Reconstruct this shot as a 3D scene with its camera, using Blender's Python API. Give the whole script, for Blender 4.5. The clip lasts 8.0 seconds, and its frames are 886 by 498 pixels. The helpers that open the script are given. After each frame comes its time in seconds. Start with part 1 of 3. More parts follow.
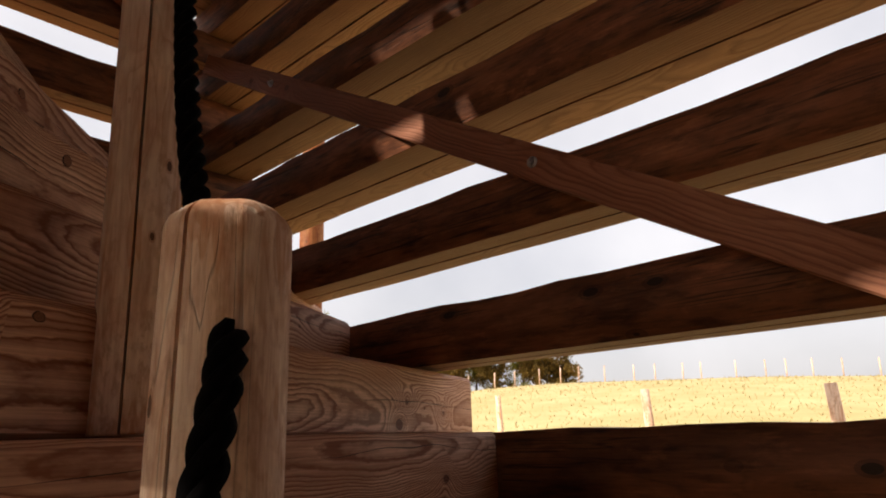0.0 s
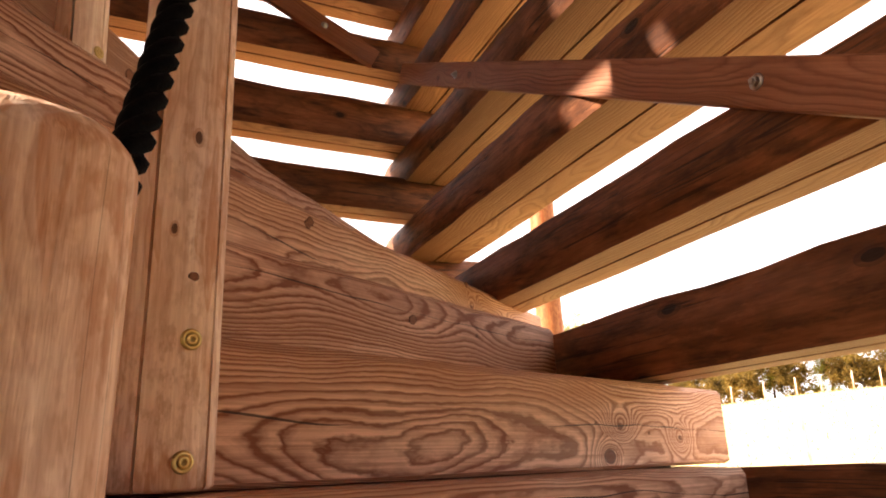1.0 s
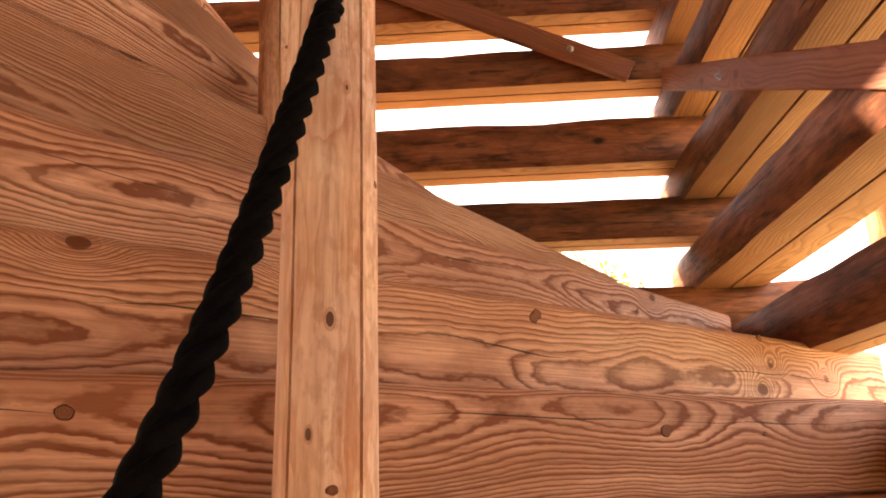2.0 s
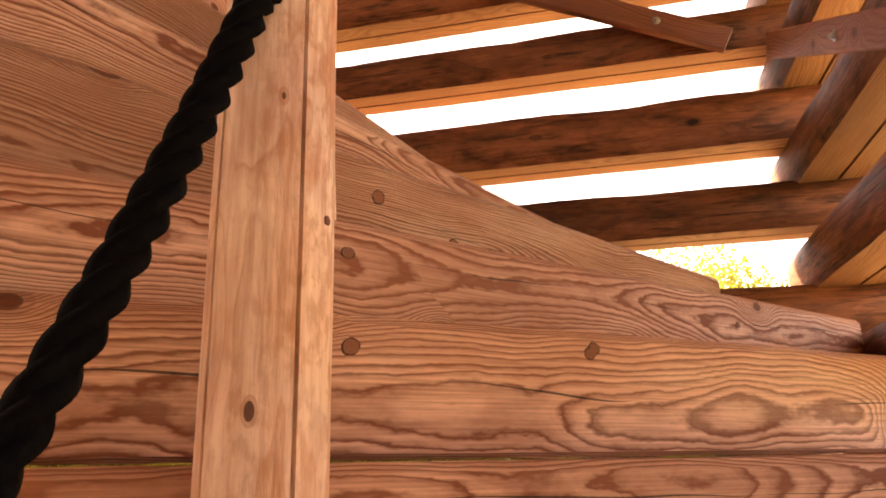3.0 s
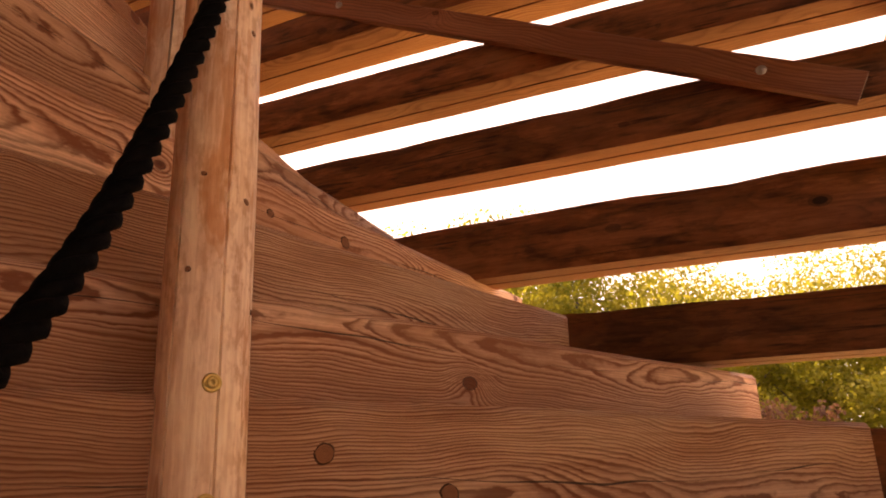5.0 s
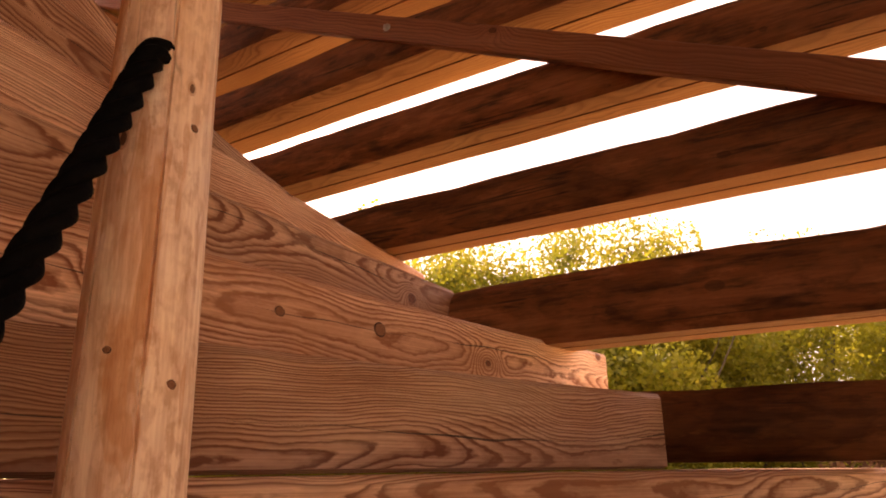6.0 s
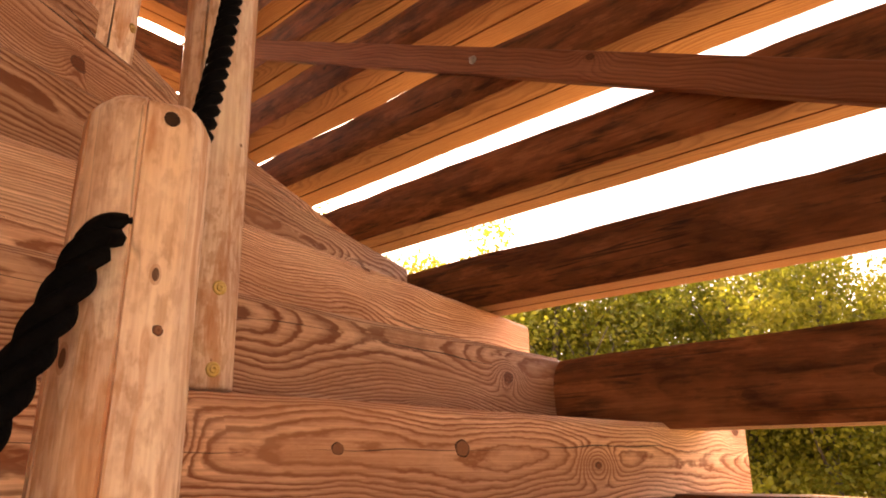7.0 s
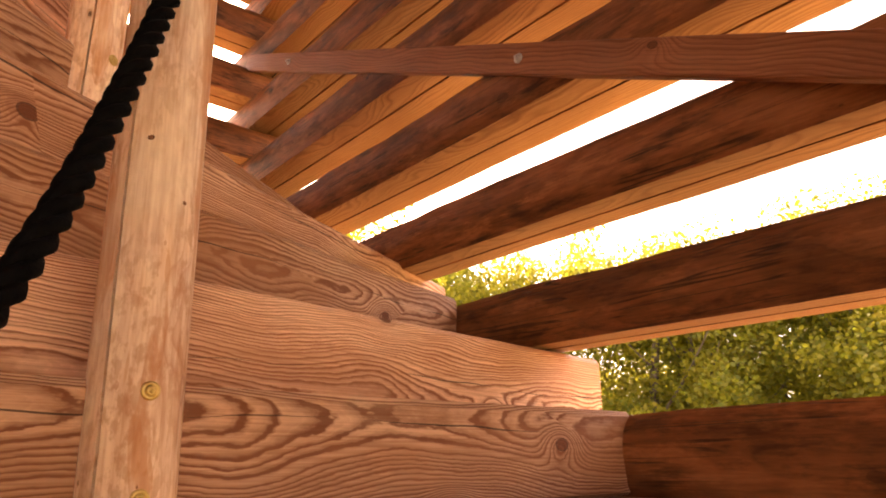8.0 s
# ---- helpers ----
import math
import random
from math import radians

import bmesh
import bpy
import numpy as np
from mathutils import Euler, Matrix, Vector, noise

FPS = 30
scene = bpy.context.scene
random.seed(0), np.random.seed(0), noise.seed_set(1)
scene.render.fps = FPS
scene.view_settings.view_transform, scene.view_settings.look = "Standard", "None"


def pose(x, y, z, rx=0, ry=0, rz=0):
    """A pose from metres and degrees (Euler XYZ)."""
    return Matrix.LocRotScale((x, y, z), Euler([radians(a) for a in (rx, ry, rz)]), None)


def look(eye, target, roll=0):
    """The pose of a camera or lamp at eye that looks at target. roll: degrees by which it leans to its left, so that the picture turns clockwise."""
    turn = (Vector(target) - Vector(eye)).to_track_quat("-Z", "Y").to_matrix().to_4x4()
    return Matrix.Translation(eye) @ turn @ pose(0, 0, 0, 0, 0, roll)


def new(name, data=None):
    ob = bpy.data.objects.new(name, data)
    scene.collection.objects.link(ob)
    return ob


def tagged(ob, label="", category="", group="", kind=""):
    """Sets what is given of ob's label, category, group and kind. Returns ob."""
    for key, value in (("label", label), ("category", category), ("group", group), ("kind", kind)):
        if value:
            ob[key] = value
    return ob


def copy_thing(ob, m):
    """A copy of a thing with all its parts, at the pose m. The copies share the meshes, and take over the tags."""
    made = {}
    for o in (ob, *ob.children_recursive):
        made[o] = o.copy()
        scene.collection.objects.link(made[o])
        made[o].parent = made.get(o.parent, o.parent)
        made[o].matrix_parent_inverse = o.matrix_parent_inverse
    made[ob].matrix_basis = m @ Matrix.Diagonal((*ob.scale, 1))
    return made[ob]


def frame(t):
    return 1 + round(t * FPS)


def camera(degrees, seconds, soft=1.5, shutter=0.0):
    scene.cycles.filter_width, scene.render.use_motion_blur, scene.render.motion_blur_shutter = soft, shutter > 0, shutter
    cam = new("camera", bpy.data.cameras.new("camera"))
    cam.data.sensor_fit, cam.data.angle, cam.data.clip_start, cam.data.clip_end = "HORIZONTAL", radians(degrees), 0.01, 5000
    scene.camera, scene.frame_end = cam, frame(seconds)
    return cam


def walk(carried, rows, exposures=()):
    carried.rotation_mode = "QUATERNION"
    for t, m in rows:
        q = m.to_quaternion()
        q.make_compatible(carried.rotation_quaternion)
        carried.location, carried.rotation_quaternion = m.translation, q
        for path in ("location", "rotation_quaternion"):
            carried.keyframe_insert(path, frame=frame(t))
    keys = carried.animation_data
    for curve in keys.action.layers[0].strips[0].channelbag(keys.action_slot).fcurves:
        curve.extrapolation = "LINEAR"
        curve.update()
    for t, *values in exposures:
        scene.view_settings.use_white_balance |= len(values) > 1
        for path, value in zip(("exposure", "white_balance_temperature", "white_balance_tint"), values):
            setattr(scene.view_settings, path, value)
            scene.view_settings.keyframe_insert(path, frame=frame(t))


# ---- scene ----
cam = camera(65.64, 8.0, soft=1.9)
# seconds, eye x, y, z, yaw, pitch up, lean to the left (degrees)
ROWS = [
    (0, -0.008, 0.047, 1.499, -1.47, 15.57, -1.94),
    (0.5, 0.032, 0.298, 1.407, 6.54, 16.70, -1.95),
    (1, 0.139, 0.470, 1.542, 21.21, 17.34, -1.90),
    (1.5, 0.213, 0.590, 1.641, 36.87, 17.72, -1.29),
    (2, 0.216, 0.680, 1.777, 48.17, 17.76, -1.36),
    (2.2, 0.224, 0.728, 1.786, 51.27, 17.80, -1.34),
    (3.3, 0.104, 0.965, 1.982, 58.34, 17.22, -0.89),
    (3.5, 0.078, 1.003, 2.050, 58.52, 17.51, -0.85),
    (4, 0.070, 1.108, 2.197, 59.13, 17.69, -1.19),
    (4.5, 0.062, 1.200, 2.335, 64.44, 18.12, -1.07),
    (4.7, 0.056, 1.230, 2.347, 66.71, 18.20, -1.08),
    (5.8, -0.179, 1.420, 2.583, 73.81, 17.53, -0.50),
    (6, -0.207, 1.452, 2.663, 76.61, 17.78, -0.61),
    (6.5, -0.301, 1.504, 2.755, 83.77, 17.66, -0.34),
    (7, -0.362, 1.556, 2.926, 86.98, 17.56, -0.19),
    (7.5, -0.443, 1.630, 3.048, 90.53, 17.09, -0.49),
    (8, -0.605, 1.711, 3.119, 95.33, 16.99, -0.38),
]
EXPOSURES = [(0.0, 0.15, 7000, 14), (0.5, 0.45, 7300, 15), (0.8, 1.35, 7500, 16), (1.1, 2.2, 7700, 19), (1.5, 2.62, 7900, 22), (2.2, 2.8, 8200, 23), (3.5, 2.75, 8500, 25), (4.0, 2.18, 9200, 30), (4.5, 1.72, 9900, 38), (6.0, 1.68, 10000, 38), (7.0, 2.28, 9200, 29), (8.0, 2.5, 9200, 26)]


def aim(x, y, z, yaw, pitch, lean):
    return pose(x, y, z, 0, 0, yaw) @ pose(0, 0, 0, 90 + pitch) @ pose(0, 0, 0, 0, 0, lean)


walk(cam, [(r[0], aim(*r[1:])) for r in ROWS], EXPOSURES)

# ---- world, sun ----
SUN_ANGLE, SUN_UP = 208.0, 33.7            # compass of the sun, from +x towards +y, and its height
world = bpy.data.worlds.new("sky")
scene.world = world
world.use_nodes = True
wn = world.node_tree
sky = wn.nodes.new("ShaderNodeTexSky")
sky.sky_type = "NISHITA"
sky.sun_disc = False
sky.sun_elevation = radians(SUN_UP)
sky.sun_rotation = radians(90 - SUN_ANGLE)
sky.air_density, sky.dust_density, sky.ozone_density = 0.8, 7.0, 0.6
# thin white cloud over the blue
way = wn.nodes.new("ShaderNodeTexCoord")
veil = wn.nodes.new("ShaderNodeTexNoise")
veil.inputs["Scale"].default_value, veil.inputs["Detail"].default_value = 2.2, 5.0
wn.links.new(way.outputs["Generated"], veil.inputs["Vector"])
thick = wn.nodes.new("ShaderNodeMapRange")
thick.inputs["From Min"].default_value, thick.inputs["From Max"].default_value = 0.3, 0.7
thick.inputs["To Min"].default_value, thick.inputs["To Max"].default_value = 0.45, 0.8
wn.links.new(veil.outputs[0], thick.inputs["Value"])
cloud = wn.nodes.new("ShaderNodeMix")
cloud.data_type = "RGBA"
cloud.inputs[7].default_value = (7.0, 7.2, 7.6, 1)
wn.links.new(thick.outputs[0], cloud.inputs[0])
wn.links.new(sky.outputs[0], cloud.inputs[6])
wn.links.new(cloud.outputs[2], wn.nodes["Background"].inputs[0])
wn.nodes["Background"].inputs[1].default_value = 0.15
sun = new("sun", bpy.data.lights.new("sun", "SUN"))
sun.data.energy, sun.data.angle, sun.data.color = 5.0, radians(0.6), (1.0, 0.93, 0.82)
sun_way = Vector((math.cos(radians(SUN_ANGLE)) * math.cos(radians(SUN_UP)), math.sin(radians(SUN_ANGLE)) * math.cos(radians(SUN_UP)), math.sin(radians(SUN_UP))))
sun.matrix_world = look(sun_way * 60, (0, 0, 0))


# ---- materials ----
class Nodes:
    """Short hand for building a node material."""

    def __init__(self, name):
        self.mat = bpy.data.materials.new(name)
        self.mat.use_nodes = True
        self.tree = self.mat.node_tree
        self.bsdf = self.tree.nodes["Principled BSDF"]

    def put(self, target, value):
        if isinstance(value, bpy.types.NodeSocket):
            self.tree.links.new(value, target)
        else:
            target.default_value = value

    def node(self, kind, **sockets):
        nd = self.tree.nodes.new(kind)
        for key, value in sockets.items():
            self.put(nd.inputs[int(key[1:]) if key[1:].isdigit() else key], value)
        return nd

    def math(self, op, a, b=0.0, c=0.0):
        nd = self.node("ShaderNodeMath", i0=a, i1=b, i2=c)
        nd.operation = op
        return nd.outputs[0]

    def vec(self, op, a, b=(0, 0, 0)):
        nd = self.node("ShaderNodeVectorMath", i0=a, i1=b)
        nd.operation = op
        return nd.outputs[0]

    def noise(self, v, scale, detail=3.0, rough=0.55):
        nd = self.node("ShaderNodeTexNoise", Vector=v, Scale=scale, Detail=detail, Roughness=rough)
        return nd.outputs[0]

    def ramp(self, f, stops):
        nd = self.node("ShaderNodeValToRGB", Fac=f)
        el = nd.color_ramp.elements
        while len(el) < len(stops):
            el.new(0.5)
        for e, (p, col) in zip(el, stops):
            e.position = p
            e.color = (*col, 1) if len(col) == 3 else col
        return nd.outputs[0]

    def mix(self, f, a, b, blend="MIX"):
        nd = self.tree.nodes.new("ShaderNodeMix")
        nd.data_type, nd.blend_type = "RGBA", blend
        self.put(nd.inputs[0], f), self.put(nd.inputs[6], a), self.put(nd.inputs[7], b)
        return nd.outputs[2]

    def object_space(self, spread=(31.0, 7.0, 3.0)):
        """Object coordinates, shifted differently for every object."""
        co = self.tree.nodes.new("ShaderNodeTexCoord").outputs["Object"]
        rnd = self.tree.nodes.new("ShaderNodeObjectInfo").outputs["Random"]
        shift = self.node("ShaderNodeCombineXYZ", X=self.math("MULTIPLY", rnd, spread[0]), Y=self.math("MULTIPLY", rnd, spread[1]), Z=self.math("MULTIPLY", rnd, spread[2])).outputs[0]
        return co, shift, rnd

    def done(self, colour, rough, height=None, strength=0.3, distance=0.002):
        self.put(self.bsdf.inputs["Base Color"], colour)
        self.put(self.bsdf.inputs["Roughness"], rough)
        self.bsdf.inputs["Specular IOR Level"].default_value = 0.3
        if height is not None:
            bump = self.node("ShaderNodeBump", Height=height, Strength=strength, Distance=distance)
            self.put(self.bsdf.inputs["Normal"], bump.outputs[0])
        return self.mat


def sawn_wood(name, early, late, stain, ring=0.0075, pith=0.075, contrast=1.0, knots=True, chips=False):
    """Plain-sawn softwood: growth rings cut along the board, with arches and knots. x runs along the board, z up its face."""
    k = Nodes(name)
    co, shift, rnd = k.object_space()
    v = k.vec("ADD", co, shift)
    wander = k.noise(k.vec("MULTIPLY", v, (0.9, 2.0, 1.2)), 1.0, 2.0)
    wander2 = k.noise(k.vec("MULTIPLY", k.vec("ADD", v, (9.1, 4.4, 2.2)), (1.7, 4.0, 3.0)), 1.0, 2.0)
    ripple = k.noise(k.vec("MULTIPLY", v, (9.0, 18.0, 18.0)), 1.0, 2.0)
    jag = k.noise(k.vec("MULTIPLY", k.vec("ADD", v, (2.9, 1.7, 5.3)), (34.0, 90.0, 90.0)), 1.0, 2.0)
    sep = k.node("ShaderNodeSeparateXYZ", Vector=co)
    far = k.math("MULTIPLY", k.math("FRACT", k.math("MULTIPLY", rnd, 7.3)), 0.09)
    deep = k.math("ADD", k.math("ADD", k.math("ADD", sep.outputs[1], pith - 0.06), far), k.math("MULTIPLY", wander, 0.11))
    high = k.math("ADD", k.math("SUBTRACT", sep.outputs[2], k.math("MULTIPLY", rnd, 0.19)), k.math("MULTIPLY", k.math("SUBTRACT", wander2, 0.5), 0.13))
    r = k.math("SQRT", k.math("ADD", k.math("MULTIPLY", deep, deep), k.math("MULTIPLY", high, high)))
    # knots push the rings aside
    place = k.node("ShaderNodeSeparateXYZ", Vector=v)
    flat = k.node("ShaderNodeCombineXYZ", X=k.math("MULTIPLY", place.outputs[0], 3.1), Y=k.math("MULTIPLY", place.outputs[2], 4.6))
    vor = k.node("ShaderNodeTexVoronoi", Vector=flat.outputs[0], Scale=1.0)
    vor.voronoi_dimensions = "2D"
    cell = k.node("ShaderNodeSeparateColor", Color=vor.outputs["Color"])
    some = k.math("GREATER_THAN", cell.outputs[0], 0.79)
    d = vor.outputs["Distance"]
    push = k.math("MULTIPLY", k.math("EXPONENT", k.math("MULTIPLY", k.math("MULTIPLY", d, d), -34.0)), some)
    r = k.math("ADD", r, k.math("MULTIPLY", push, 0.034 if knots else 0.0))
    r = k.math("ADD", r, k.math("ADD", k.math("MULTIPLY", ripple, 0.0040), k.math("MULTIPLY", jag, 0.0026)))
    uneven = k.noise(k.node("ShaderNodeCombineXYZ", X=k.math("MULTIPLY", r, 55.0), Y=k.math("MULTIPLY", rnd, 50.0)).outputs[0], 1.0, 2.0)
    r = k.math("ADD", r, k.math("MULTIPLY", uneven, 0.012))
    phase = k.math("FRACT", k.math("DIVIDE", r, ring))
    dark = k.ramp(phase, [(0.0, (0.3, 0.3, 0.3)), (0.1, (0.0, 0.0, 0.0)), (0.35, (0.06, 0.06, 0.06)), (0.62, (0.36, 0.36, 0.36)), (0.87, (0.95, 0.95, 0.95)), (1.0, (0.3, 0.3, 0.3))])
    fibre = k.noise(k.vec("MULTIPLY", v, (5.0, 260.0, 260.0)), 1.0, 3.0)
    blotch = k.noise(k.vec("MULTIPLY", v, (1.5, 5.0, 5.0)), 1.0, 4.0)
    weight = k.math("ADD", 0.55, k.math("MULTIPLY", uneven, 0.9))
    fade = k.math("MULTIPLY", k.math("MULTIPLY", dark, weight), k.math("MULTIPLY", k.math("ADD", blotch, 0.5), contrast))
    fine_rings = k.math("FRACT", k.math("DIVIDE", r, ring * 0.31))
    fade = k.math("ADD", fade, k.math("MULTIPLY", k.math("MULTIPLY", fine_rings, 0.3), blotch))
    col = k.mix(fade, (*early, 1), (*late, 1))
    broad = k.noise(k.vec("MULTIPLY", k.vec("ADD", v, (1.3, 6.2, 9.4)), (1.1, 2.0, 5.5)), 1.0, 4.0, 0.6)
    col = k.mix(k.ramp(broad, [(0.40, (0.5, 0.5, 0.5)), (0.56, (0.0, 0.0, 0.0))]), col, (stain[0] * 0.75, stain[1] * 0.72, stain[2] * 0.7, 1))
    col = k.mix(k.ramp(broad, [(0.52, (0.0, 0.0, 0.0)), (0.72, (0.45, 0.45, 0.45))]), col, (min(early[0] * 1.15, 0.8), early[1] * 1.25, early[2] * 1.35, 1))
    col = k.mix(k.math("MULTIPLY", k.math("SUBTRACT", fibre, 0.40), 1.6), col, (*late, 1))
    col = k.mix(k.ramp(blotch, [(0.52, (0, 0, 0)), (0.75, (0.65, 0.65, 0.65))]), col, (*stain, 1))
    tone = k.math("ADD", 0.72, k.math("MULTIPLY", k.math("FRACT", k.math("MULTIPLY", rnd, 13.7)), 0.5))
    col = k.mix(1.0, col, k.node("ShaderNodeCombineColor", Red=tone, Green=tone, Blue=tone).outputs[0], "MULTIPLY")
    if knots:
        size = k.math("ADD", 0.022, k.math("MULTIPLY", cell.outputs[1], 0.04))
        core = k.math("MULTIPLY", k.math("LESS_THAN", d, size), some)
        rim = k.math("MULTIPLY", k.math("LESS_THAN", d, k.math("MULTIPLY", size, 1.25)), some)
        halo = k.math("MULTIPLY", k.math("LESS_THAN", d, k.math("MULTIPLY", size, 2.2)), some)
        col = k.mix(k.math("MULTIPLY", halo, 0.22), col, (late[0] * 0.9, late[1] * 0.8, late[2] * 0.7, 1))
        col = k.mix(k.math("MULTIPLY", rim, 0.75), col, (late[0] * 0.3, late[1] * 0.26, late[2] * 0.24, 1))
        heart = k.mix(fine_rings, (late[0] * 1.0, late[1] * 0.95, late[2] * 0.9, 1), (late[0] * 0.5, late[1] * 0.45, late[2] * 0.42, 1))
        col = k.mix(k.math("MULTIPLY", core, 0.9), col, heart)
    if chips:
        # little torn chips that the saw left in rows along the board
        row = k.math("ABSOLUTE", k.math("SUBTRACT", sep.outputs[2], k.math("SUBTRACT", -0.012, k.math("MULTIPLY", rnd, 0.016))))
        tooth = k.math("GREATER_THAN", k.math("FRACT", k.math("MULTIPLY", sep.outputs[0], 66.0)), 0.62)
        here = k.noise(k.vec("MULTIPLY", k.vec("ADD", v, (1.9, 3.4, 7.7)), (3.4, 0.0, 0.0)), 1.0, 2.0)
        chip = k.math("MULTIPLY", k.math("MULTIPLY", tooth, k.math("LESS_THAN", k.math("ADD", row, k.math("MULTIPLY", jag, 0.006)), 0.0085)), k.math("GREATER_THAN", here, 0.52))
        col = k.mix(k.math("MULTIPLY", chip, 0.6), col, (late[0] * 0.5, late[1] * 0.45, late[2] * 0.4, 1))
    # long drying cracks
    drift = k.noise(k.vec("MULTIPLY", k.vec("ADD", v, (3.3, 8.8, 1.1)), (1.1, 0.0, 0.0)), 1.0, 3.0)
    line = k.math("ABSOLUTE", k.math("SUBTRACT", sep.outputs[2], k.math("ADD", k.math("MULTIPLY", drift, 0.12), k.math("MULTIPLY", rnd, 0.10))))
    lasts = k.noise(k.vec("MULTIPLY", k.vec("ADD", v, (5.7, 2.8, 6.1)), (1.9, 0.0, 0.0)), 1.0, 2.0)
    crack = k.math("LESS_THAN", line, k.math("MULTIPLY", k.math("SUBTRACT", lasts, 0.45), 0.011))
    col = k.mix(k.math("MULTIPLY", crack, 0.85), col, (0.02, 0.008, 0.004, 1))
    height = k.math("ADD", k.math("MULTIPLY", dark, -0.6), k.math("SUBTRACT", fibre, k.math("MULTIPLY", crack, 3.0)))
    return k.done(col, k.math("ADD", 0.55, k.math("MULTIPLY", fibre, 0.2)), height, 0.5, 0.002)


def peeled_wood(name, pale, warm, dark, speck, along="x"):
    """A peeled round log: long streaks, patches of inner bark, small branch scars."""
    k = Nodes(name)
    co, shift, rnd = k.object_space((13.0, 17.0, 19.0))
    v = k.vec("ADD", co, shift)
    long = (1.8, 10.0, 10.0) if along == "x" else (17.0, 17.0, 2.6)
    fine = (9.0, 150.0, 150.0) if along == "x" else (150.0, 150.0, 9.0)
    patch = k.noise(k.vec("MULTIPLY", v, long), 1.0, 4.0, 0.6)
    streak = k.noise(k.vec("MULTIPLY", v, long), 3.2, 4.0, 0.6)
    grain = k.noise(k.vec("MULTIPLY", v, fine), 1.0, 3.0)
    smudge = k.noise(v, 2.3, 4.0)
    curl = k.noise(k.vec("MULTIPLY", k.vec("ADD", v, (4.0, 2.0, 7.0)), (1.3, 6.5, 6.5) if along == "x" else (14.0, 14.0, 3.6)), 1.0, 2.0, 0.5)
    rings = k.math("FRACT", k.math("ADD", k.math("MULTIPLY", curl, 13.0 if along == "x" else 11.0), k.math("MULTIPLY", grain, 0.3)))
    lines = k.ramp(rings, [(0.0, (0.15, 0.15, 0.15)), (0.3, (0.0, 0.0, 0.0)), (0.75, (0.55, 0.55, 0.55)), (0.9, (1.0, 1.0, 1.0)), (1.0, (0.2, 0.2, 0.2))])
    col = k.mix(k.ramp(patch, [(0.40, (0, 0, 0)), (0.62, (0.85, 0.85, 0.85))]), (*pale, 1), (*warm, 1))
    col = k.mix(k.math("MULTIPLY", lines, k.ramp(smudge, [(0.36, (0.1, 0.1, 0.1)), (0.60, (0.42, 0.42, 0.42))] if along == "x" else [(0.46, (0.0, 0.0, 0.0)), (0.62, (0.55, 0.55, 0.55))])), col, (*dark, 1))
    if along == "z":
        speck_n = k.noise(k.vec("MULTIPLY", k.vec("ADD", v, (2.0, 5.0, 9.0)), (70.0, 70.0, 38.0)), 1.0, 3.0, 0.6)
        where = k.noise(k.vec("MULTIPLY", k.vec("ADD", v, (7.0, 1.0, 3.0)), (9.0, 9.0, 4.0)), 1.0, 2.0)
        mottle = k.math("MULTIPLY", k.ramp(speck_n, [(0.47, (0, 0, 0)), (0.60, (1, 1, 1))]), k.ramp(where, [(0.36, (0.15, 0.15, 0.15)), (0.58, (0.62, 0.62, 0.62))]))
        col = k.mix(mottle, col, (warm[0] * 0.62, warm[1] * 0.47, warm[2] * 0.36, 1))
        flame = k.noise(k.vec("MULTIPLY", k.vec("ADD", v, (1.0, 8.0, 4.0)), (26.0, 26.0, 4.2)), 1.0, 2.0, 0.45)
        col = k.mix(k.ramp(flame, [(0.56, (0, 0, 0)), (0.575, (0.55, 0.55, 0.55)), (0.62, (0.3, 0.3, 0.3)), (0.635, (0.7, 0.7, 0.7))]), col, (warm[0] * 0.72, warm[1] * 0.48, warm[2] * 0.32, 1))
    if along == "x":
        stain = k.noise(k.vec("MULTIPLY", k.vec("ADD", v, (5.0, 4.0, 1.0)), (4.5, 14.0, 14.0)), 1.0, 5.0, 0.7)
        col = k.mix(k.ramp(stain, [(0.53, (0, 0, 0)), (0.62, (0.5, 0.5, 0.5))]), col, (*dark, 1))
        col = k.mix(k.ramp(stain, [(0.36, (0.7, 0.7, 0.7)), (0.46, (0, 0, 0))]), col, (pale[0] * 1.35, pale[1] * 1.45, pale[2] * 1.5, 1))
    col = k.mix(k.ramp(streak, [(0.52, (0, 0, 0)), (0.70, (0.85, 0.85, 0.85) if along == "x" else (0.5, 0.5, 0.5))]), col, (*dark, 1))
    light = k.noise(k.vec("MULTIPLY", k.vec("ADD", v, (8.0, 3.0, 1.0)), (2.5, 9.0, 9.0) if along == "x" else (9.0, 9.0, 2.5)), 1.0, 4.0, 0.65)
    col = k.mix(k.ramp(light, [(0.52, (0, 0, 0)), (0.68, (0.7, 0.7, 0.7))]), col, (min(pale[0] * 1.2, 0.86), min(pale[1] * 1.3, 0.72), min(pale[2] * 1.4, 0.58), 1))
    col = k.mix(k.ramp(smudge, [(0.55, (0, 0, 0)), (0.75, (0.5, 0.5, 0.5))]), col, (dark[0] * 0.9, dark[1] * 0.85, dark[2] * 0.8, 1))
    col = k.mix(k.math("MULTIPLY", k.math("SUBTRACT", grain, 0.4), 0.9 if along == "x" else 1.3), col, (*dark, 1))
    squeeze = (4.5, 8.0, 8.0) if along == "x" else (19.0, 19.0, 10.0)
    vor = k.node("ShaderNodeTexVoronoi", Vector=k.vec("MULTIPLY", v, squeeze), Scale=1.0)
    cell = k.node("ShaderNodeSeparateColor", Color=vor.outputs["Color"])
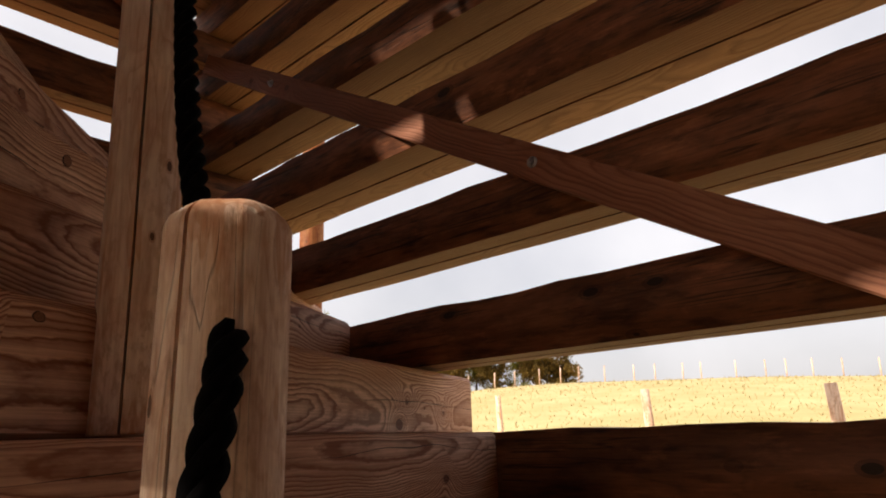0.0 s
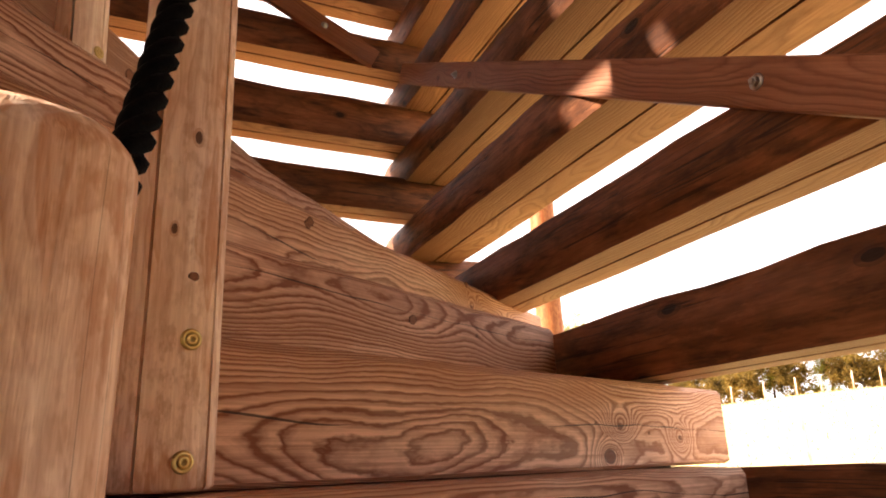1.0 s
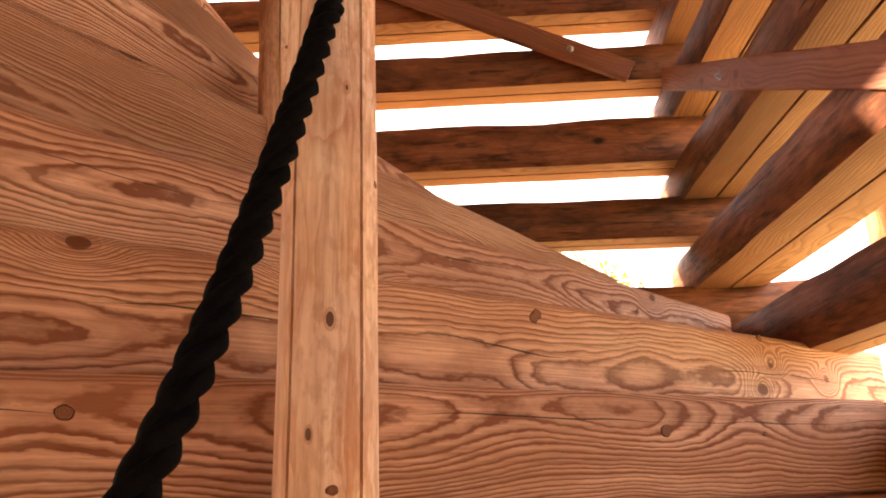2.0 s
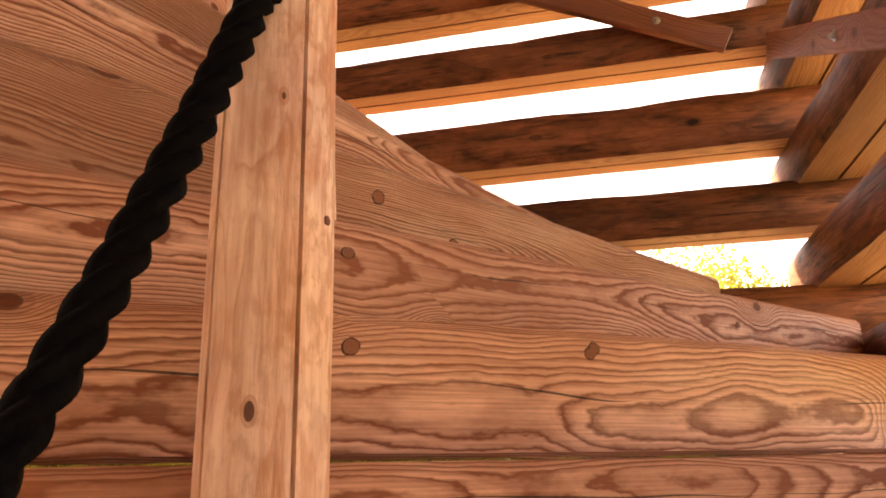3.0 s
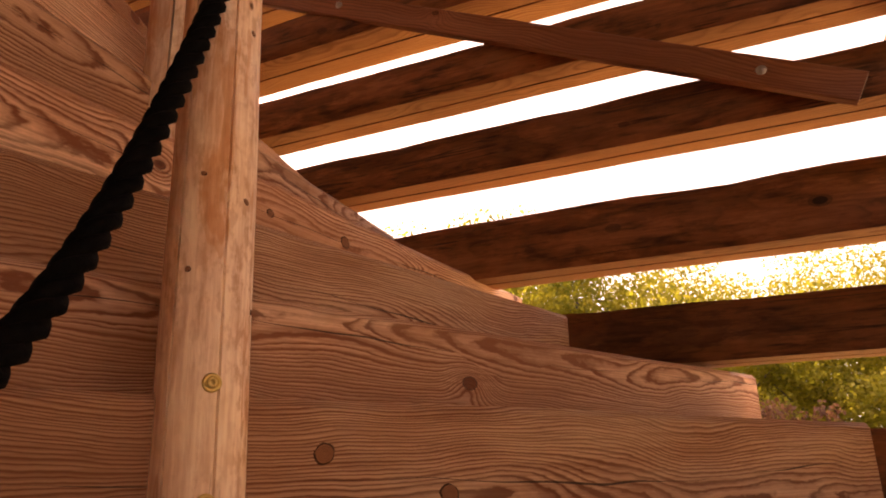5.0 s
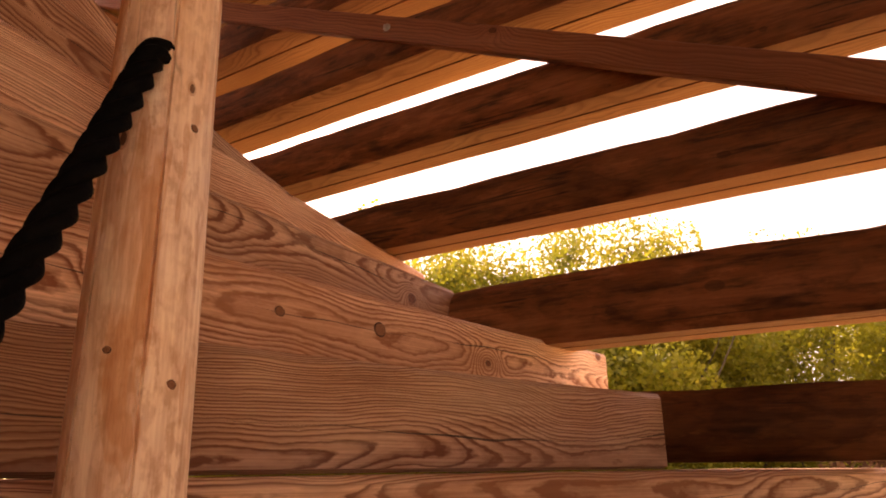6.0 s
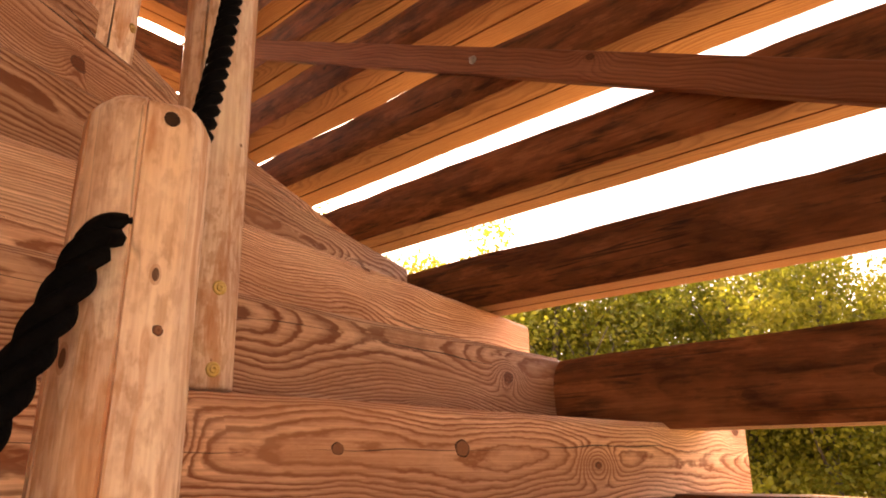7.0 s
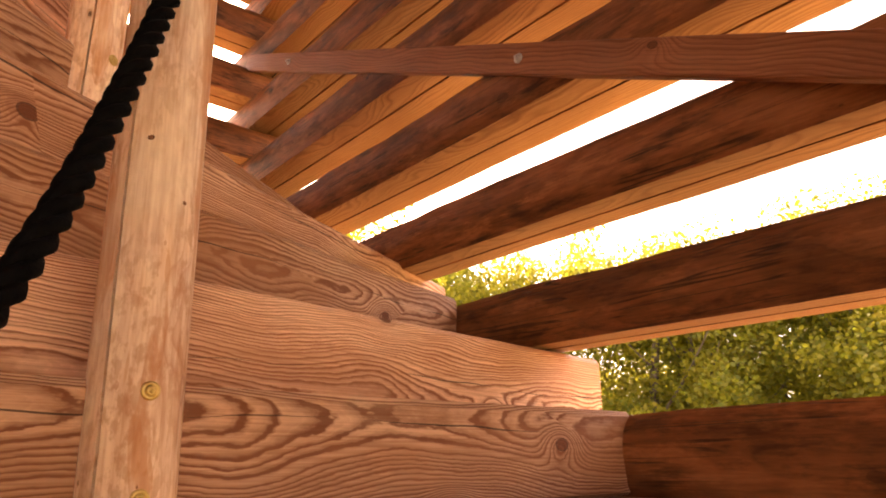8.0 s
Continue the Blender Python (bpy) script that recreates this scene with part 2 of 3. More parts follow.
    scar = k.math("LESS_THAN", vor.outputs["Distance"], k.math("MULTIPLY", cell.outputs[2], 0.13 if along == "x" else 0.10))
    halo = k.math("LESS_THAN", vor.outputs["Distance"], k.math("MULTIPLY", cell.outputs[2], 0.21 if along == "x" else 0.16))
    col = k.mix(k.math("MULTIPLY", halo, 0.45), col, (*dark, 1))
    col = k.mix(k.math("MULTIPLY", scar, 0.85), col, (*speck, 1))
    tone = k.math("ADD", 0.8, k.math("MULTIPLY", rnd, 0.4))
    col = k.mix(1.0, col, k.node("ShaderNodeCombineColor", Red=tone, Green=tone, Blue=tone).outputs[0], "MULTIPLY")
    split = k.noise(k.vec("MULTIPLY", k.vec("ADD", v, (6.0, 9.0, 2.0)), (0.7, 34.0, 34.0) if along == "x" else (24.0, 24.0, 1.2)), 1.0, 2.0, 0.5)
    thin = k.ramp(k.math("ABSOLUTE", k.math("SUBTRACT", split, 0.5)), [(0.0, (1, 1, 1)), (0.011, (0.6, 0.6, 0.6)), (0.02, (0, 0, 0))] if along == "x" else [(0.0, (0.7, 0.7, 0.7)), (0.004, (0.3, 0.3, 0.3)), (0.007, (0, 0, 0))])
    gate = k.ramp(k.noise(k.vec("ADD", v, (3.0, 3.0, 8.0)), 2.6, 2.0), [(0.47, (0, 0, 0)), (0.54, (0.8, 0.8, 0.8))] if along == "x" else [(0.56, (0, 0, 0)), (0.62, (0.6, 0.6, 0.6))])
    thin = k.math("MULTIPLY", thin, gate)
    col = k.mix(thin, col, (*speck, 1))
    height = k.math("SUBTRACT", k.math("ADD", k.math("MULTIPLY", streak, 1.6), k.math("MULTIPLY", grain, 0.5)), thin)
    return k.done(col, k.math("ADD", 0.5, k.math("MULTIPLY", grain, 0.25)), height, 0.5, 0.004)


def mottled(name, stops, scale, rough, metal=0.0, bump=0.2, distance=0.002):
    k = Nodes(name)
    co, shift, rnd = k.object_space()
    v = k.vec("ADD", co, shift)
    n = k.noise(v, scale, 5.0, 0.6)
    k.bsdf.inputs["Metallic"].default_value = metal
    return k.done(k.ramp(n, stops), rough, k.noise(v, scale * 4, 4.0), bump, distance)


STEP_WOOD = sawn_wood("larch_step", (0.82, 0.485, 0.325), (0.21, 0.062, 0.025), (0.44, 0.195, 0.10), ring=0.0046, contrast=1.28, chips=True)
BRACE_WOOD = sawn_wood("pine_brace", (0.42, 0.17, 0.092), (0.19, 0.062, 0.03), (0.28, 0.10, 0.052), ring=0.008, contrast=0.9)
FLAT_WOOD = sawn_wood("sawn_log_flat", (0.47, 0.243, 0.122), (0.23, 0.098, 0.044), (0.30, 0.135, 0.06), ring=0.008, contrast=0.9, knots=False)
LOG_WOOD = peeled_wood("weathered_log", (0.275, 0.099, 0.044), (0.155, 0.05, 0.020), (0.034, 0.011, 0.0050), (0.010, 0.005, 0.003))
POST_WOOD = peeled_wood("peeled_post", (0.88, 0.69, 0.545), (0.80, 0.54, 0.37), (0.44, 0.17, 0.077), (0.07, 0.022, 0.010), along="z")
OLD_POST_WOOD = peeled_wood("orange_post", (0.38, 0.15, 0.05), (0.30, 0.10, 0.033), (0.17, 0.055, 0.02), (0.12, 0.05, 0.02), along="z")
END_WOOD = mottled("end_grain", [(0.3, (0.50, 0.34, 0.21)), (0.7, (0.66, 0.49, 0.33))], 30.0, 0.75)
ROPE_BLACK = mottled("black_rope", [(0.3, (0.0018, 0.0017, 0.002)), (0.7, (0.005, 0.0047, 0.0053))], 60.0, 0.8, bump=0.6)
ROPE_BLACK.node_tree.nodes["Principled BSDF"].inputs["Specular IOR Level"].default_value = 0.04
BRASS = mottled("yellow_zinc", [(0.3, (0.55, 0.38, 0.13)), (0.7, (0.75, 0.56, 0.25))], 80.0, 0.35, metal=1.0)
STEEL = mottled("zinc_steel", [(0.3, (0.45, 0.44, 0.43)), (0.7, (0.62, 0.61, 0.6))], 80.0, 0.35, metal=1.0)
def knot_wood():
    """A branch cut across: tight rings about its heart and a black rim of bark."""
    k = Nodes("branch_knot")
    co, shift, rnd = k.object_space()
    sep = k.node("ShaderNodeSeparateXYZ", Vector=co)
    r = k.math("SQRT", k.math("ADD", k.math("MULTIPLY", sep.outputs[0], sep.outputs[0]), k.math("MULTIPLY", sep.outputs[2], sep.outputs[2])))
    r = k.math("ADD", r, k.math("MULTIPLY", k.noise(k.vec("ADD", co, shift), 130.0, 3.0), 0.004))
    rings = k.math("FRACT", k.math("DIVIDE", r, 0.0032))
    col = k.mix(rings, (0.30, 0.13, 0.066, 1), (0.15, 0.055, 0.027, 1))
    return k.done(col, 0.7, rings, 0.4, 0.001)


KNOT = knot_wood()
KNOT_RIM = mottled("knot_rim", [(0.3, (0.035, 0.013, 0.007)), (0.7, (0.075, 0.028, 0.014))], 150.0, 0.8)
# dark colour that stands for the shade inside a post's hole
HOLE_SHADE = mottled("drilled_hole", [(0.3, (0.03, 0.013, 0.007)), (0.7, (0.06, 0.026, 0.013))], 80.0, 0.9)
BARK = mottled("tree_bark", [(0.3, (0.05, 0.038, 0.028)), (0.7, (0.14, 0.11, 0.085))], 9.0, 0.9, bump=0.8, distance=0.02)


def foliage(name, stops):
    k = Nodes(name)
    geo = k.tree.nodes.new("ShaderNodeNewGeometry")
    co, shift, rnd = k.object_space((40.0, 40.0, 40.0))
    patch = k.noise(k.vec("ADD", co, shift), 0.7, 3.0)
    pick = k.math("ADD", k.math("MULTIPLY", geo.outputs["Random Per Island"], 0.6), k.math("MULTIPLY", k.math("SUBTRACT", patch, 0.3), 1.0))
    col = k.ramp(pick, stops)
    k.put(k.bsdf.inputs["Base Color"], col)
    k.bsdf.inputs["Roughness"].default_value = 0.6
    glow = k.node("ShaderNodeBsdfTranslucent", Color=col)
    mixed = k.node("ShaderNodeMixShader", i0=0.7, i1=k.bsdf.outputs[0], i2=glow.outputs[0])
    k.tree.links.new(mixed.outputs[0], k.tree.nodes["Material Output"].inputs[0])
    return k.mat


LEAF_YELLOW = foliage("autumn_leaves", [(0.1, (0.15, 0.155, 0.017)), (0.35, (0.21, 0.205, 0.02)), (0.6, (0.27, 0.245, 0.027)), (0.9, (0.31, 0.26, 0.036))])
LEAF_GREEN = foliage("green_leaves", [(0.1, (0.13, 0.145, 0.016)), (0.45, (0.185, 0.19, 0.02)), (0.8, (0.25, 0.22, 0.024))])
LEAF_OAK = foliage("ochre_leaves", [(0.1, (0.10, 0.075, 0.02)), (0.45, (0.20, 0.13, 0.03)), (0.8, (0.30, 0.19, 0.05))])
LEAF_BROWN = foliage("russet_leaves", [(0.1, (0.09, 0.036, 0.02)), (0.5, (0.18, 0.085, 0.045)), (0.9, (0.26, 0.135, 0.075))])
GRASS = foliage("dry_grass", [(0.1, (0.44, 0.35, 0.15)), (0.5, (0.56, 0.45, 0.21)), (0.9, (0.66, 0.55, 0.29))])
FIELD = mottled("dry_meadow", [(0.25, (0.42, 0.33, 0.14)), (0.5, (0.52, 0.42, 0.20)), (0.75, (0.60, 0.50, 0.26))], 0.35, 0.95, bump=0.5, distance=0.05)


# ---- building help ----
def link(name, bm, mats, parent=None, label="", m=None, smooth=True):
    me = bpy.data.meshes.new(name)
    bm.normal_update()
    bm.to_mesh(me)
    bm.free()
    for mt in mats if isinstance(mats, (list, tuple)) else [mats]:
        me.materials.append(mt)
    if smooth:
        me.shade_smooth()
    ob = new(name, me)
    if m is not None:
        ob.matrix_world = m
    if parent is not None:
        ob.parent = parent
    if label:
        ob["label"] = label
    return ob


def part(name, bm, material, parent, label="", m=None, smooth=True):
    return link(name, bm, material, parent, label, m, smooth)


def empty(name, m=None):
    ob = new(name)
    if m is not None:
        ob.matrix_world = m
    return ob


def sweep(rings, close_ends=True, end_index=0, face_index=None, bm=None):
    """A skin over a row of equal closed rings of points. face_index: material index by side."""
    bm = bm or bmesh.new()
    n = len(rings[0])
    rows = [[bm.verts.new(p) for p in ring] for ring in rings]
    for a, b in zip(rows, rows[1:]):
        for i in range(n):
            f = bm.faces.new((a[i], a[(i + 1) % n], b[(i + 1) % n], b[i]))
            if face_index:
                f.material_index = face_index[i]
    if close_ends:
        for ring, flip in ((rows[0], True), (rows[-1], False)):
            f = bm.faces.new(ring[::-1] if flip else ring)
            f.material_index = end_index
            f.smooth = False
    return bm


def sharp_edges(ob, degrees=35):
    bm = bmesh.new()
    bm.from_mesh(ob.data)
    for e in bm.edges:
        if len(e.link_faces) == 2 and e.calc_face_angle(0) > radians(degrees):
            e.smooth = False
    bm.to_mesh(ob.data)
    bm.free()


def wob(x, seed, scale=1.0):
    return noise.noise((x * scale, seed * 7.31, seed * 1.7))


# ---- plan of the tower ----
AXIS = Vector((-1.059, 0.419, 0.0))            # the stair's axis
PHI = 135.03                                   # outward compass of wall_2
N2 = Vector((math.cos(radians(PHI)), math.sin(radians(PHI)), 0))
N1 = Vector((math.sin(radians(PHI)), -math.cos(radians(PHI)), 0))
WALL = {"wall_1": (N1, 2.082, N2), "wall_2": (N2, 2.114, N1), "wall_3": (-N1, 2.24, N2), "wall_4": (-N2, 2.5, N1)}
LOG_Z, LOG_STEP, LOG_R, LOG_FLAT = 2.749, 0.3751, 0.122, 0.09
RISE, TREAD_0 = 0.19, 1.52                     # step height, top of step 0
TURN_0, TURN, FACE = 147.85, 8.656, -0.255     # compass of step 0's back, turn a step, its front from the axis
TURN_MORE = {0: 0.83, 1: 0.11, 2: -0.21, 3: -0.56, 4: -0.32, 5: -0.50, 6: -0.30, 7: 0.06, 8: 0.53, 9: 0.61, 10: -0.20, 11: 0.20, 12: -0.22}
TOP_MORE = {0: -0.001, 1: 0.002, 2: -0.003, 3: 0.004, 4: 0.002, 5: 0.009, 6: -0.002, 7: -0.002, 8: -0.005, 9: -0.003, 10: -0.004, 11: 0.0, 12: 0.005}
STEP_END = {0: 1.93, 1: 2.427, 2: 2.08, 3: 2.75, 4: 2.62, 5: 2.495, 6: 2.66, 7: 2.147, 8: 2.476, 9: 2.023, 10: 2.34, 11: 2.016}


def plan(n1, n2, z):
    """A place from its distances from the axis towards wall_1 and wall_2."""
    return AXIS + N1 * n1 + N2 * n2 + Vector((0, 0, z))


# ---- ground ----
def land(x, y):
    r = math.hypot(x - AXIS.x, y - AXIS.y)
    a = math.degrees(math.atan2(y - AXIS.y, x - AXIS.x))
    lobe = math.exp(-(((a - 75 + 180) % 360 - 180) / 42.0) ** 2)
    s = min(1.0, max(0.0, (r - 5.0) / 60.0))
    rise = s * s * (3 - 2 * s)
    far = 1.0 if r < 75 else max(0.2, 1 - (r - 75) / 500)
    return (5.9 * lobe + 1.2 * (1 - lobe)) * rise * far + 0.25 * noise.noise((x * 0.08, y * 0.08, 0.0)) * s


def build_ground():
    bm = bmesh.new()
    radii = [0.0] + [1.5 * 1.13 ** i for i in range(58)]
    count = 96
    rows = []
    for r in radii[1:]:
        row = []
        for i in range(count):
            a = 2 * math.pi * i / count
            x, y = AXIS.x + r * math.cos(a), AXIS.y + r * math.sin(a)
            row.append(bm.verts.new((x, y, land(x, y))))
        rows.append(row)
    mid = bm.verts.new((AXIS.x, AXIS.y, 0))
    for i in range(count):
        bm.faces.new((mid, rows[0][i], rows[0][(i + 1) % count]))
    for a, b in zip(rows, rows[1:]):
        for i in range(count):
            bm.faces.new((a[i], b[i], b[(i + 1) % count], a[(i + 1) % count]))
    tagged(link("ground", bm, FIELD), "dry golden meadow rising gently away from the tower", "meadow", kind="structure")


build_ground()


# ---- log walls ----
def log_mesh(length, seed, radius, low=0.0):
    """A peeled log along x, sawn flat above and below, with a relief groove along its underside."""
    half = math.sqrt(radius ** 2 - LOG_FLAT ** 2)
    groove, deep = 0.005, 0.035
    a0 = math.asin(LOG_FLAT / radius)
    section, kinds = [], []
    for side in (1, -1):
        for i in range(9):
            a = a0 - 2 * a0 * i / 8
            section.append((side * radius * math.cos(a), side * radius * math.sin(a)))
            kinds.append(0)
        kinds[-1] = 1 if side == 1 else 2
        if side == 1:
            section += [(groove, -LOG_FLAT), (0.0, -LOG_FLAT + deep), (-groove, -LOG_FLAT)]
            kinds += [0, 0, 1]
    rings = []
    count = 34
    for j in range(count + 1):
        x = -length / 2 + length * j / count
        swell = 1 + 0.05 * wob(x, seed, 1.1) + 0.035 * wob(x, seed + 5, 3.1)
        dy, dz = 0.012 * wob(x, seed + 9, 0.8), 0.008 * wob(x, seed + 13, 1.0)
        ring = []
        for y, z in section:
            bump = 1 + 0.05 * noise.noise((x * 3.0, y * 9 + seed, z * 9)) + 0.02 * noise.noise((x * 11.0, y * 20 + seed, z * 20))
            top = 0.011 * wob(x, seed + 21, 4.2) if z > 0.05 else -low if z < -0.04 else 0.0
            if abs(y) < 0.02:
                ring.append((x, y + dy, z + dz * 0.4 - low))
            else:
                ring.append((x, y * swell * bump + dy, z * (1 + (swell - 1) * 0.5) + dz * 0.4 + top))
        rings.append(ring)
    first = [(x - 0.012, y * 0.9, z * 0.9) for x, y, z in rings[0]]
    last = [(x + 0.012, y * 0.9, z * 0.9) for x, y, z in rings[-1]]
    return sweep([first] + rings + [last], end_index=3, face_index=kinds)


LOG_DROP = {("wall_1", -2): 0.012, ("wall_1", -1): -0.014, ("wall_1", 0): -0.018, ("wall_1", 1): -0.007, ("wall_2", 0): 0.014, ("wall_2", 1): 0.008, ("wall_2", 2): 0.013, ("wall_2", 4): -0.007}


WIDER = {"wall_1": 0.32, "wall_2": 0.23}         # the upper logs are thicker
WIDE_FROM = {"wall_1": -1.2}


def build_wall(name, number):
    out, dist, along = WALL[name]
    wall = tagged(empty(name, Matrix.Translation(AXIS + out * dist)), "tower wall of weathered horizontal logs with open gaps", "log wall", kind="structure")
    odd = name in ("wall_1", "wall_3")
    if odd:
        lo, hi = -2.5, 2.114
    else:
        lo, hi = -2.24, 2.082
    lo, hi = lo - 0.33, hi + (0.14 if odd else 0.33)
    for k in range(-7, 12):
        z = LOG_Z + LOG_STEP * (k - (0.528 if odd else 0.0)) + LOG_DROP.get((name, k), 0.0)
        if z < 0.11:
            continue
        seed = number * 40 + k
        radius = LOG_R * (1 + 0.03 * wob(k, number + 3) + WIDER.get(name, 0.14) * min(1.0, max(0.0, (k - WIDE_FROM.get(name, 2.8)) / 1.2)))
        bm = log_mesh(hi - lo, seed, radius, 0.028 if (name, k) == ("wall_2", 1) else 0.0)
        mid = AXIS + out * dist + along * ((lo + hi) / 2) + Vector((0, 0, z))
        y = Vector((0, 0, 1)).cross(along)
        m = Matrix((along, y, Vector((0, 0, 1)))).transposed().to_4x4()
        ob = link("log", bm, [LOG_WOOD, FLAT_WOOD, FLAT_WOOD, END_WOOD], wall, "", None)
        ob.matrix_parent_inverse = Matrix.Identity(4)
        ob.matrix_basis = Matrix.Translation(mid - wall.matrix_world.translation) @ m
        sharp_edges(ob, 30)


for i, name in enumerate(WALL):
    build_wall(name, i)


# ---- unseen boards added to keep light from entering behind the walk ----
def build_light_boards():
    out, dist, along = WALL["wall_4"]
    bm = bmesh.new()
    for i in range(36):
        low, high = 0.02 + 0.195 * i, 0.02 + 0.195 * (i + 1) - 0.005
        v = [bm.verts.new(AXIS + out * (dist + d + 0.003 * (i % 3)) + along * a + Vector((0, 0, z))) for d in (0.13, 0.16) for a, z in ((-2.8, low), (2.4, low), (2.4, high), (-2.8, high))]
        for q in ((0, 1, 2, 3), (4, 7, 6, 5), (0, 4, 5, 1), (1, 5, 6, 2), (2, 6, 7, 3), (3, 7, 4, 0)):
            bm.faces.new([v[j] for j in q])
    bmesh.ops.recalc_face_normals(bm, faces=bm.faces)
    tagged(link("wall_boarding", bm, LOG_WOOD, smooth=False), "added dark brown boards, unseen, blocking light at the back wall", "wall", kind="structure")


build_light_boards()


# ---- added ceiling, unseen, that shuts sky light out of the tower ----
def build_sky_cover():
    bm = bmesh.new()
    for i in range(26):
        a, b = -2.75 + 5.2 * i / 26, -2.75 + 5.2 * (i + 1) / 26 - 0.006
        low = 7.03 + 0.004 * (i % 3)
        v = [bm.verts.new(plan(x, y, z)) for z in (low, low + 0.04) for x, y in ((a, -2.9), (b, -2.9), (b, 2.55), (a, 2.55))]
        for q in ((0, 1, 2, 3), (4, 7, 6, 5), (0, 4, 5, 1), (1, 5, 6, 2), (2, 6, 7, 3), (3, 7, 4, 0)):
            bm.faces.new([v[j] for j in q])
    bmesh.ops.recalc_face_normals(bm, faces=bm.faces)
    tagged(link("ceiling", bm, LOG_WOOD, smooth=False), "added dark brown boards, unseen, keeping sky light out from above", "ceiling", kind="structure")


build_sky_cover()


# ---- stair ----
def step_frame(b):
    th = radians(TURN_0 + TURN * b + TURN_MORE.get(b, 0.0))
    n, t = Vector((math.cos(th), math.sin(th), 0)), Vector((math.sin(th), -math.cos(th), 0))
    base = AXIS + n * FACE + Vector((0, 0, TREAD_0 + RISE * (b - 1) + TOP_MORE.get(b, 0.0)))
    return base, t, n


def step_length(b):
    """How far a step's front reaches from its middle: to a log of the wall, or out through a gap."""
    if b in STEP_END:
        return STEP_END[b]
    base, t, n = step_frame(b)
    best = 9.0
    for name, (out, dist, along) in WALL.items():
        gain = t.dot(out)
        if gain > 0.1:
            opening = (b % 2 == 1) == (name in ("wall_1", "wall_3"))
            reach = (dist + (0.26 if opening else -0.11) - (base - AXIS).dot(out)) / gain
            best = min(best, reach)
    return best


# step, distance along it, height on its face and radius of the branch knots
STEP_KNOTS = [(5, 1.036, 0.111, 0.0155), (4, 0.922, 0.13, 0.0115), (3, 0.912, 0.14, 0.0125), (3, 1.31, 0.15, 0.011), (8, 1.373, 0.113, 0.017), (2, 0.554, 0.141, 0.01), (3, 1.319, 0.159, 0.01), (5, 1.245, 0.052, 0.016), (2, 1.457, 0.123, 0.011), (1, 0.723, 0.157, 0.009), (3, 2.092, 0.177, 0.01), (8, 1.1, 0.109, 0.011), (1, 1.797, 0.092, 0.004), (1, 2.013, 0.072, 0.004), (4, 1.988, 0.111, 0.008), (2, 1.698, 0.119, 0.005)]


def knot(parent, m, radius, seed):
    """A branch knot a little proud of the wood, with a sunken dark rim; y looks into the wood."""
    rng = random.Random(seed)
    squash, turn = rng.uniform(0.8, 1.0), rng.uniform(0, 6.28)
    bm = bmesh.new()
    rings = []
    for q, y in ((1.12, 0.001), (1.06, -0.0006), (0.97, -0.0007), (0.9, -0.0011), (0.5, -0.0014), (0.06, -0.0015)):
        ring = []
        for i in range(18):
            a = 2 * math.pi * i / 18
            w = radius * q * (1 + 0.07 * math.sin(2 * a + turn) + 0.04 * math.sin(5 * a + 2 * turn))
            ring.append((w * math.cos(a), y, w * squash * math.sin(a)))
        rings.append(ring)
    sweep(rings, bm=bm)
    bmesh.ops.recalc_face_normals(bm, faces=bm.faces)
    for f in bm.faces:
        d = f.calc_center_median()
        f.material_index = 1 if math.hypot(d.x, d.z / squash) > radius * 0.9 else 0
    return part("knot", bm, [KNOT, KNOT_RIM], parent, "dark branch knot", m)


def build_stair():
    stair = tagged(empty("spiral_staircase", Matrix.Translation(AXIS)), "spiral stair of stacked larch timbers winding up the tower", "staircase")
    for b in range(-7, 24):
        base, t, n = step_frame(b)
        end = step_length(b)
        lo = 0.1
        count = 40
        rings = []
        for j in range(count + 1):
            x = lo + (end - lo) * j / count
            deep = max(0.16, x * math.tan(radians(TURN)) + 0.12)
            w = 0.0022 * wob(x, b + 0.5, 2.3)
            e = 0.0035 * (0.5 + wob(x, b + 3.5, 9.0))
            g = 0.004 * wob(x, b + 8.5, 1.3)
            low = TOP_MORE.get(b - 1, 0.0) - TOP_MORE.get(b, 0.0)
            ring = [(x, w + 0.012, low), (x, w, low + 0.007), (x, w, 0.176 + g - e), (x, w + 0.007 + e, 0.1865 + g), (x, deep, 0.1875), (x, deep, low)]
            rings.append([ring[i] for i in (0, 5, 4, 3, 2, 1)][::-1])
        bm = sweep(rings, end_index=0)
        bmesh.ops.recalc_face_normals(bm, faces=bm.faces)
        m = Matrix((t, n, Vector((0, 0, 1)))).transposed().to_4x4()
        ob = link("step", bm, [STEP_WOOD, END_WOOD], stair)
        ob.matrix_basis = Matrix.Translation(base - AXIS) @ m
        sharp_edges(ob, 25)
        for i, (step, x, z, radius) in enumerate(STEP_KNOTS):
            if step == b:
                knot(ob, pose(x, 0.0022 * wob(x, b + 0.5, 2.3), z), radius, 40 + i)


build_stair()


# ---- rail posts with screws, and the rope ----
# tread, distance and compass from the axis, height, radius, lean in metres a metre, rope hole above the tread
POSTS = [(-8, 0.9, -16.0, 0.97, 0.06, (0, 0), 0.83), (-4, 0.900, 19.5, 0.965, 0.062, (0.006, -0.012), 0.828), (0, 0.915, 49.1, 0.955, 0.0573, (-0.008, -0.013), 0.816),
         (4, 0.904, 84.2, 0.985, 0.0606, (-0.048, -0.031), 0.838), (8, 0.911, 120.2, 0.98, 0.064, (0.0, -0.022), 0.83), (12, 0.9, 154.5, 0.98, 0.06, (0, 0), 0.83), (16, 0.9, 189.0, 0.98, 0.06, (0, 0), 0.83)]


